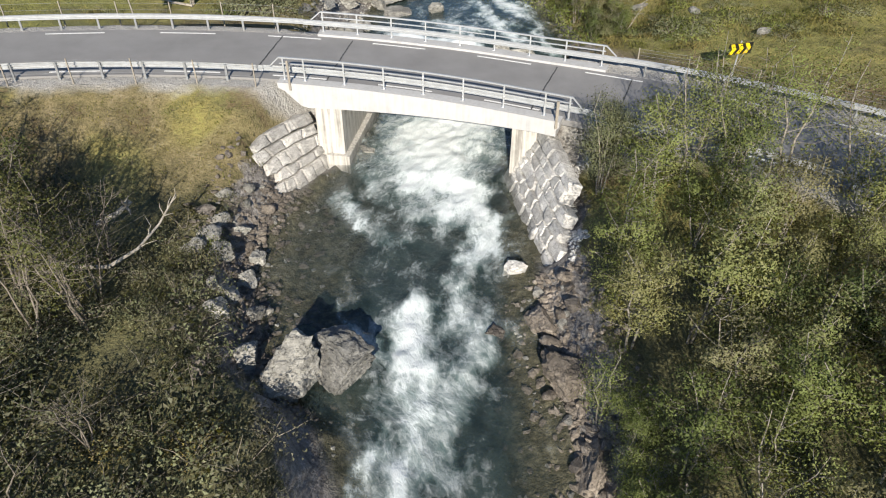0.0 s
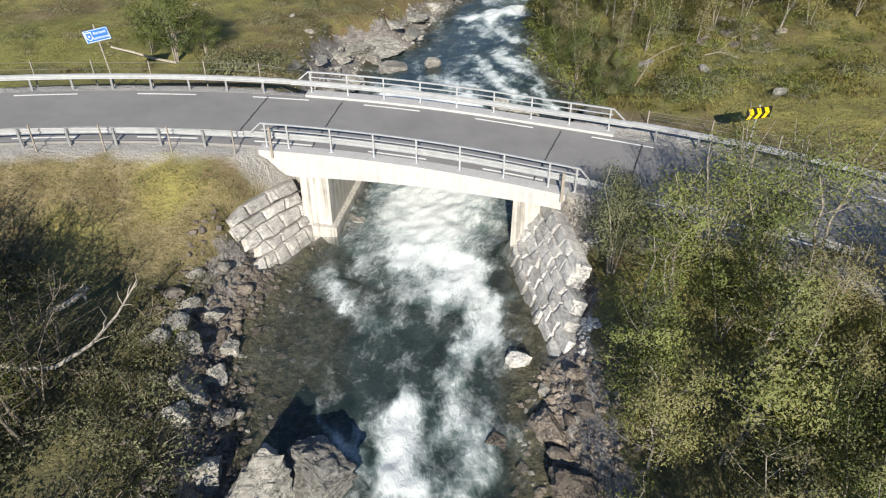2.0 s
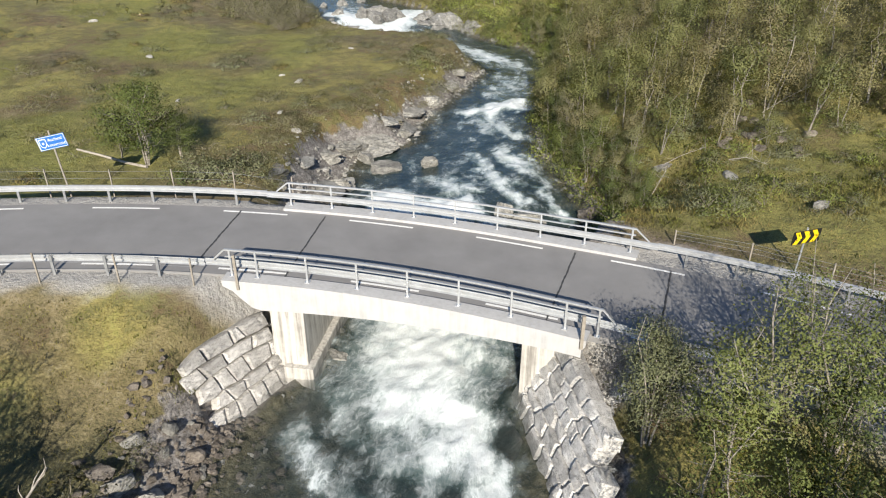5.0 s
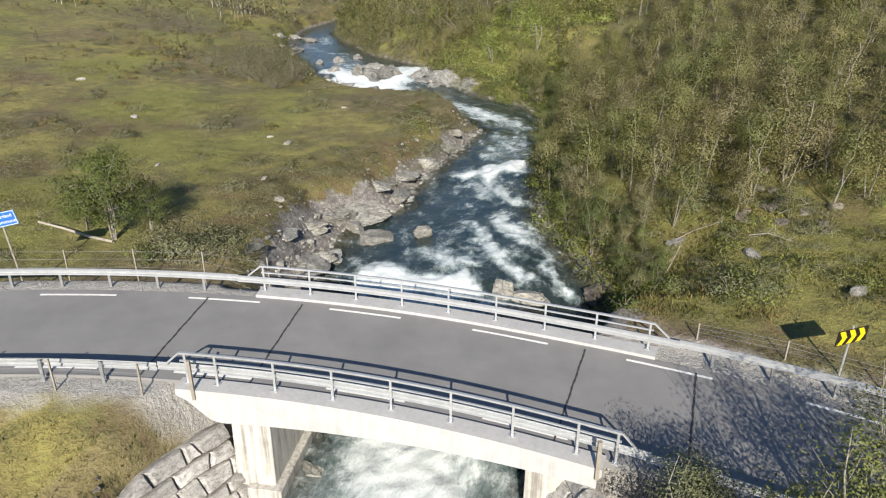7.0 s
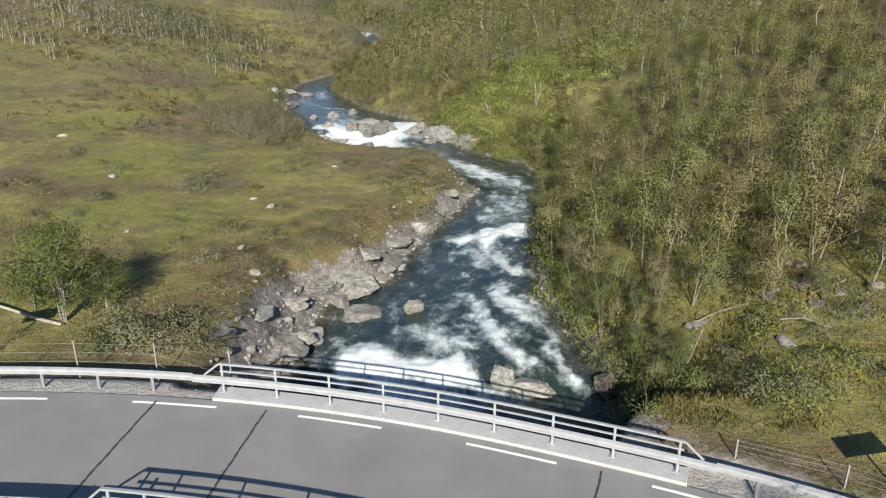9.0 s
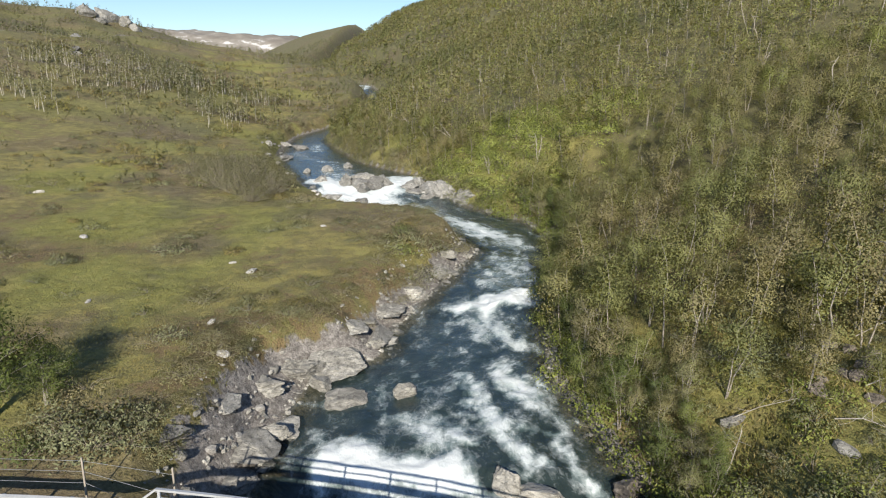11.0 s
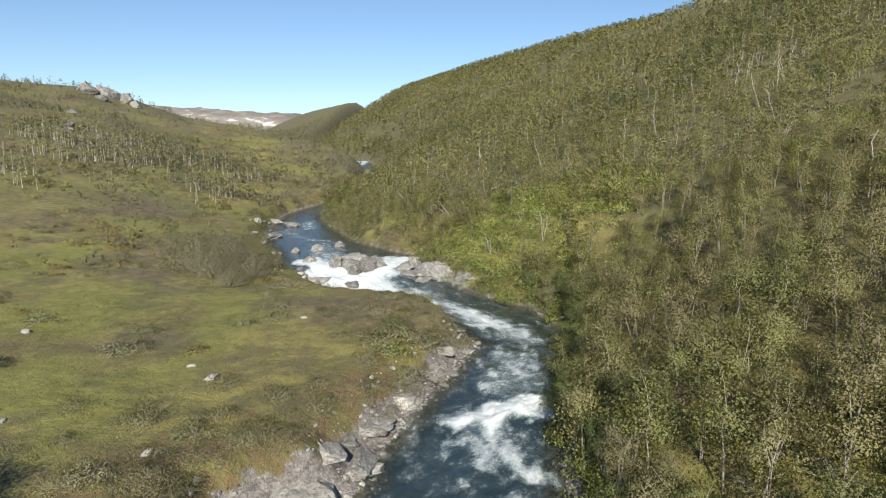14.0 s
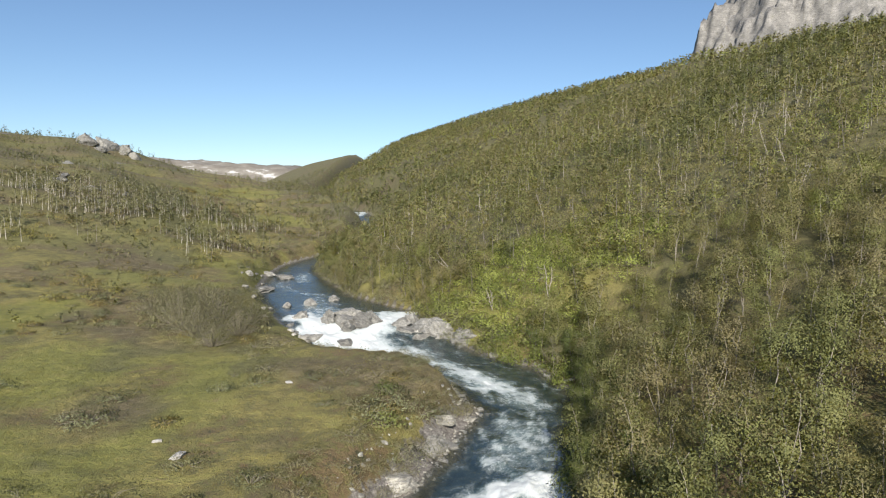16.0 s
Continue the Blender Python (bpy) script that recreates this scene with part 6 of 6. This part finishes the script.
P = scatter(14000, -330, 0, 95, 560, low_bush, 29, 5200)
far_trees("heath_bushes", "low grey-green bushes over the open valley side", P, gg.uniform(0.7, 1.7, len(P)), 6, 7, 0.085, 30, GREY_WOOD, 0.0)


def snag_kind(seed, height, stems):
    gg = np.random.RandomState(seed)
    pieces = []
    for k in range(stems):
        a, lean = gg.uniform(0, 6.28), gg.uniform(0.05, 0.22) * height
        t = np.linspace(0, 1, 6)
        P = np.stack([math.cos(a) * lean * t, math.sin(a) * lean * t, height * gg.uniform(0.75, 1.0) * t - 0.3], 1) + gg.normal(size=(6, 3)) * 0.05 * t[:, None] * height * 0.4
        pieces.append(tube(P, 0.075 * (1 - 0.7 * t), 5))
        for _ in range(4):
            h = gg.uniform(0.35, 0.95)
            base = np.array([np.interp(h, t, P[:, c]) for c in range(3)])
            d = unit(gg.normal(size=3) + np.array([0, 0, 0.7])) * gg.uniform(0.5, 1.3)
            pieces.append(tube([base, base + d * 0.5 + gg.normal(size=3) * 0.06, base + d], [0.03, 0.022, 0.01], 4))
    V, F = merge(pieces)
    return mesh_of("dead_birch", V, F, DEAD)


SNAGS = [snag_kind(470, 5.0, 1), snag_kind(471, 4.2, 2), snag_kind(472, 5.6, 1), snag_kind(473, 3.6, 2)]
sg = np.random.RandomState(47)
made = 0
while made < 64:
    x, y = sg.uniform(5, 95), sg.uniform(48, 150)
    if x < 10 + 0.66 * y and sg.rand() < wooded(x, y):
        ob = new("dead_birch", SNAGS[sg.randint(4)])
        size = sg.uniform(0.7, 1.2)
        ob.matrix_basis = pose(x, y, float(ground_z(x, y)), sg.uniform(-10, 10), sg.uniform(-14, 14), sg.uniform(0, 360)) @ Matrix.Diagonal((size, size, size, 1))
        tagged(ob, "bleached dead birch stem among the green trees", "dead tree", "dead birches on the valley side")
        made += 1
for x, y, tip in ((-2.5, 128.0, 30), (-1.0, 127.0, -40), (3.0, 121.0, 50), (-8.0, 139.0, 25)):
    ob = new("dead_birch", SNAGS[3 if tip > 0 else 1])
    ob.matrix_basis = pose(x, y, float(ground_z(x, y)), 0, tip, x * 50) @ Matrix.Diagonal((1.2, 1.2, 1.2, 1))
    tagged(ob, "white toppled birch above the upper river", "dead tree", "dead birches on the valley side")


# ---- shrubs and heath ----
def shrub_kind(seed, radius, height, n, per, size, mat, twig=14):
    gg = np.random.RandomState(seed)
    a, q = gg.uniform(0, 6.28, n), np.sqrt(gg.rand(n))
    C = np.stack([np.cos(a) * q * radius, np.sin(a) * q * radius, height * (1 - 0.75 * q ** 2) * gg.uniform(0.45, 1.0, n)], 1)
    V, F, tone, lie = leaves(gg, C, per, 0.12 * (radius + height), size, corners=3, middle=np.array([0, 0, height * 0.2]))
    V[:, 2] = np.maximum(V[:, 2], -0.05)
    W = merge([tube([(0, 0, -0.1), C[k] * 0.5 + gg.normal(size=3) * 0.06, C[k] * 1.08], np.array([0.022, 0.015, 0.005]) * (1.0 if height < 2 else 1.25), 3) for k in range(min(twig, n))])
    ARRAYS[seed] = (W[0], W[1], (V, F, tone, lie))
    return mesh_of("twig_frame", W[0], W[1], TWIG), mesh_of("foliage", V, F, mat, {"tone": tone, "lie": lie}, shade=False)


SHRUBS = [shrub_kind(500, 1.1, 0.9, 40, 16, 0.06, WILLOW), shrub_kind(501, 0.8, 0.7, 30, 16, 0.06, LEAF), shrub_kind(502, 1.3, 0.6, 44, 14, 0.06, WILLOW), shrub_kind(503, 1.0, 0.5, 36, 14, 0.06, HEATH)]
for k, (rad, hh) in enumerate(((1.1, 0.7), (1.3, 0.5), (0.9, 0.9), (1.0, 1.2))):
    shrub_kind(520 + k, rad, hh, 22, 8, 0.075, HEATH, 6)
for k, (rad, hh) in enumerate(((1.3, 0.5), (1.6, 0.65), (0.9, 0.9))):
    shrub_kind(530 + k, rad, hh, 44, 12, 0.05, HEATH, 8)
THICKET = shrub_kind(510, 2.4, 3.3, 130, 36, 0.05, HEATH_SCRUB, 110)


def shrub(k, x, y, s, label, group):
    t = thing("shrub", label, "shrub", group)
    t.matrix_basis = pose(x, y, float(ground_z(x, y)), 0, 0, x * 67 + y * 31) @ Matrix.Diagonal((s, s, s, 1))
    meshes = SHRUBS[k] if k < 4 else THICKET
    part_mesh("twig_frame", meshes[0], t)
    part_mesh("foliage", meshes[1], t)


g = np.random.RandomState(14)
for x, y, s in ((-11.6, 43.6, 1.0), (-12.8, 44.2, 0.9), (-10.4, 44.0, 0.8), (-13.9, 43.4, 0.8), (-9.4, 44.4, 0.7), (-12.2, 44.9, 1.1), (-11.0, 45.2, 0.9), (-13.4, 45.4, 0.9), (-10.0, 45.6, 0.7), (-15.0, 44.4, 0.7), (-14.4, 46.4, 0.8), (-9.3, 60.6, 0.7), (-1.2, 74.8, 1.1), (-1.6, 71.6, 1.2), (-2.6, 72.6, 1.0), (0.4, 75.6, 0.9), (-0.4, 70.5, 1.0), (-2.0, 77.0, 1.0), (-11.2, 79.2, 0.8), (-18.9, 71.2, 1.0), (9.0, 41.4, 1.0), (9.8, 43.2, 0.9), (13.5, 39.4, 0.9), (14.2, 40.6, 0.8)):
    shrub(g.randint(3), x, y, s * 1.2, "grey-green willow shrub in the grass", "willow shrubs")
for _ in range(46):
    x, y = g.uniform(9.5, 24), g.uniform(39, 51)
    if x > right_bank(y) + 0.8 and float(polar(x, y)[0]) > 52:
        shrub(2 if g.rand() < 0.6 else 0, x, y, g.uniform(0.4, 0.85), "grey-green willow shrub in the long grass", "willow shrubs")
for x, y, s in ((-18.5, 91.5, 0.8), (-21.0, 94.5, 1.05), (-17.4, 95.6, 0.9), (-23.6, 97.6, 1.15), (-20.0, 98.6, 1.2), (-26.0, 101.0, 1.0), (-22.0, 103.0, 1.2), (-24.5, 105.6, 1.0), (-18.4, 103.6, 0.9), (-27.0, 106.5, 1.0), (-25.2, 101.6, 0.9), (-21.2, 107.0, 0.9), (-29.2, 104.0, 0.9), (-26.5, 111.0, 0.8)):
    shrub(4, x, y, s, "tall half-bare willow thicket beside the river", "willow thickets")
for _ in range(95):
    x, y = g.uniform(-60, 2), g.uniform(42, 125)
    if x > left_bank(y) - 3 or fbm(x / 6, y / 6, 0, 91) < 0.02:
        continue
    shrub(3 if g.rand() < 0.7 else 2, x, y, g.uniform(0.5, 1.1), "low dwarf-birch shrub on the heath", "heath shrubs")
mw = np.random.RandomState(41)
rows = []
for _ in range(220):
    x, y = mw.uniform(-52, 0), mw.uniform(46, 125)
    if x < left_bank(y) - 2.5 and fbm(x / 9, y / 7, 0, 199) > 0.03:
        rows.append((x, y, int(mw.rand() < 0.4), mw.uniform(0.4, 0.95), mw.uniform(0, 360)))
joined("heath_willows", "low grey-green willow shrubs dotted over the heath", "vegetation", rows, [500, 502], WILLOW, TWIG, ("foliage", "twigs"))
for _ in range(100):
    x, y = g.uniform(-27, -5), g.uniform(4, 25)
    if x > left_bank(y) - 1.2 or float(polar(x, y)[0]) > (37 if x < -17 else 33.0):
        continue
    shrub(g.randint(4), x, y, g.uniform(0.6, 1.25), "dense grey-green shrub on the shaded slope", "shrubs on the shaded slope")
for _ in range(18):
    x, y = g.uniform(5, 28), g.uniform(3, 27)
    if x < right_bank(y) + 1.6 or float(polar(x, y)[0]) > 39.5 or (x < 8 and y > 21):
        continue
    shrub(g.randint(2), x, y, g.uniform(0.6, 1.2), "leafy shrub under the birches", "shrubs under the birches")
for _ in range(105):
    x, y = g.uniform(8, 34), g.uniform(37, 62)
    if x < right_bank(y) + 0.6 or float(polar(x, y)[0]) < 51.5:
        continue
    shrub(g.randint(2), x, y, g.uniform(0.35, 0.9) * (1.35 if y > 47 else 0.8), "green shrub on the grassy bank", "shrubs on the grassy bank")


rows = []
for _ in range(9000):
    x, y = g.uniform(-190, 0), g.uniform(44, 330)
    if x > left_bank(y) - 3 or y > 44 + 290 * g.rand() ** 0.7:
        continue
    if fbm(x / 11, y / 11, 0, 93) + 0.4 * fbm(x / 50, y / 50, 0, 94) > 0.06 + 0.1 * g.rand():
        rows.append((x, y, int(g.rand() < 0.45), g.uniform(0.4, 0.95) * (1 + 0.004 * y), g.uniform(0, 360)))
for _ in range(190):
    y = g.uniform(43, 98)
    rows.insert(0, (float(left_bank(y)) - g.uniform(0.7 if y > 60 else 2.6, 5.0), y, int(g.rand() < 0.5), g.uniform(0.4, 0.8), g.uniform(0, 360)))
near_rows = [q for q in rows if q[1] < 105 and q[0] > -55][:300]
far_rows = [q for q in rows if not (q[1] < 105 and q[0] > -55)][:800]
joined("heath_scrub", "mats of dwarf birch and grey willow on the heath", "vegetation", near_rows, [530, 531, 532], HEATH_SCRUB, TWIG, ("foliage", "twigs"))
joined("heath_scrub", "patches of low dwarf birch and willow on the slope", "vegetation", far_rows, [520, 521], HEATH, TWIG, ("foliage", "twigs"))


rows = []
for _ in range(900):
    x, y = g.uniform(-34, -5), g.uniform(1, 30)
    if x < left_bank(y) - 1.0 and float(polar(x, y)[0]) < (38.5 if x < -17 else 35.0) - 4 * g.rand():
        rows.append((x, y, g.randint(4), g.uniform(0.6, 1.3), g.uniform(0, 360)))
for _ in range(60):
    y = g.uniform(9, 26)
    rows.insert(0, (float(left_bank(y)) - g.uniform(1.4, 3.4), y, g.randint(4), g.uniform(0.3, 0.6), g.uniform(0, 360)))
joined("bank_scrub", "tangled grey-green scrub, darkened in colour for the shaded bank", "vegetation", rows[:330], [500, 522, 523, 502], SCRUB, TWIG, ("foliage", "twigs"))
rows = []
for _ in range(170):
    a, q = g.uniform(0, 6.28), math.sqrt(g.rand())
    x, y = 7 + 11 * q * math.cos(a), 107 + 10 * q * math.sin(a)
    if x > right_bank(y) + 0.5:
        rows.append((x, y, g.randint(4), g.uniform(0.6, 1.25), g.uniform(0, 360)))
for _ in range(260):
    y = g.uniform(39, 101)
    rows.append((float(right_bank(y)) + g.uniform(-0.1, 2.2), y, g.randint(4), g.uniform(0.6, 1.25), g.uniform(0, 360)))
for _ in range(900):
    x, y = g.uniform(-6, 26), g.uniform(38, 120)
    e = x - float(right_bank(y))
    if 0.2 < e < (16 if y > 92 or y < 50 else 2.5) and float(polar(x, y)[0]) > 51.5:
        rows.append((x, y, g.randint(4), g.uniform(0.45, 1.0), g.uniform(0, 360)))
bank = []
for _ in range(260):
    y = g.uniform(112, 172)
    x = float(right_bank(y)) + 0.6 + 8 * g.rand() ** 1.3
    if spaced(x, y, 1.7):
        bank.append((x, y, g.randint(5), g.uniform(0.5, 0.9), g.uniform(0, 360)))
joined("birch_wood", "grey-green birches leaning over the upper river", "forest", bank, [460, 461, 462, 463, 464], LEAF_WOOD, BARK)
glade = []
for _ in range(560):
    a, q = g.uniform(0, 6.28), math.sqrt(g.rand())
    x, y = 11 + 16 * q * math.cos(a), 108 + 15 * q * math.sin(a)
    if x > right_bank(y) + 0.8:
        glade.append((x, y, g.randint(3), g.uniform(0.7, 1.7), g.uniform(0, 360)))
shore = []
for _ in range(330):
    y = g.uniform(98, 180)
    shore.append((float(right_bank(y)) + g.uniform(-0.1, 3.0), y, g.randint(3), g.uniform(0.6, 1.3), g.uniform(0, 360)))
for _ in range(150):
    y = g.uniform(112, 180)
    shore.append((float(left_bank(y)) - g.uniform(0.6, 4.0), y, g.randint(3), g.uniform(0.4, 1.0), g.uniform(0, 360)))
joined("bank_scrub", "grey-green willow scrub along the upper river", "vegetation", shore, [523, 522, 520], GREY_WOOD, TWIG, ("foliage", "twigs"))
joined("glade_bushes", "vivid green willow bushes in the glade by the cascade", "vegetation", glade, [523, 522, 520], VIVID, TWIG, ("foliage", "twigs"))
joined("bank_scrub", "bright green undergrowth along the water", "vegetation", rows[:600], [523, 520, 523, 522], LUSH, TWIG, ("foliage", "twigs"))


def tufts(name, label, pts, per, height, spread, mat, seed):
    """Upright blades in tufts, one mesh."""
    gg = np.random.RandomState(seed)
    n = len(pts) * per
    base = np.stack([pts[:, 0], pts[:, 1], ground_z(pts[:, 0], pts[:, 1])], 1)
    B = np.repeat(base, per, 0) + np.concatenate([gg.normal(size=(n, 2)) * spread, np.full((n, 1), -0.04)], 1)
    a = gg.uniform(0, 6.28, n)
    side = np.stack([np.cos(a), np.sin(a), 0 * a], 1) * (0.16 * height * gg.uniform(0.5, 1.2, n))[:, None]
    top = B + np.concatenate([gg.normal(size=(n, 2)) * 0.45 * height, (height * gg.uniform(0.5, 1.2, n))[:, None]], 1)
    V = np.stack([B - side, B + side, top], 1).reshape(-1, 3)
    tone = np.clip(0.48 + 0.95 * fbm(pts[:, 0] / 3, pts[:, 1] / 3, 0, 171) + 0.8 * fbm(pts[:, 0] / 14, pts[:, 1] / 18, 0, 173) + gg.normal(size=len(pts)) * 0.14, 0, 1)
    tagged(new(name, mesh_of(name, V, np.arange(3 * n).reshape(-1, 3), mat, {"tone": np.repeat(tone, 3 * per), "lie": np.repeat(unit(np.array([0, -0.25, 1.0]) + 0.45 * gg.normal(size=(n, 3))), 3, 0)}, shade=False)), label, "vegetation", kind="stuff")


def meadow(x, y):
    return np.where((x > left_bank(y) - 2.2) | (polar(x, y)[0] < 50.4), 0, 1.0) * (0.35 + 0.65 * smooth(95, 50, y))


def verge(x, y):
    r, th = polar(x, y)
    ok = ((r > 50.0) & (x > right_bank(y) + 0.8)) | ((r < 40.4) & ((x < left_bank(y) - 1.5) | (x > right_bank(y) + 3)))
    return np.where(ok, 1.0, 0)


tufts("heath", "low brown-green heath and moss on the meadow", scatter(40000, -60, 8, 42, 118, meadow, 31, 26000), 6, 0.13, 0.17, HEATH, 32)
tufts("grass", "long yellow-green grass on the meadow", scatter(14000, -50, 6, 42, 100, lambda x, y: meadow(x, y) * smooth(-0.05, 0.2, fbm(x / 13, y / 13, 0, 81)), 33, 7000), 6, 0.16, 0.14, GRASS, 34)
tufts("grass", "long grass on the road banks", scatter(60000, -30, 34, 6, 60, lambda x, y: verge(x, y) * (polar(x, y)[0] > 33), 35, 26000), 5, 0.13, 0.12, GRASS, 36)
tufts("grass", "tall tussock grass on the far road bank", scatter(9000, 9, 34, 37, 54, lambda x, y: np.where((polar(x, y)[0] > 51) & (x > right_bank(y) + 0.8), smooth(-0.2, 0.2, fbm(x / 3, y / 3, 0, 177)), 0), 37, 5000), 7, 0.2, 0.17, GRASS, 38)
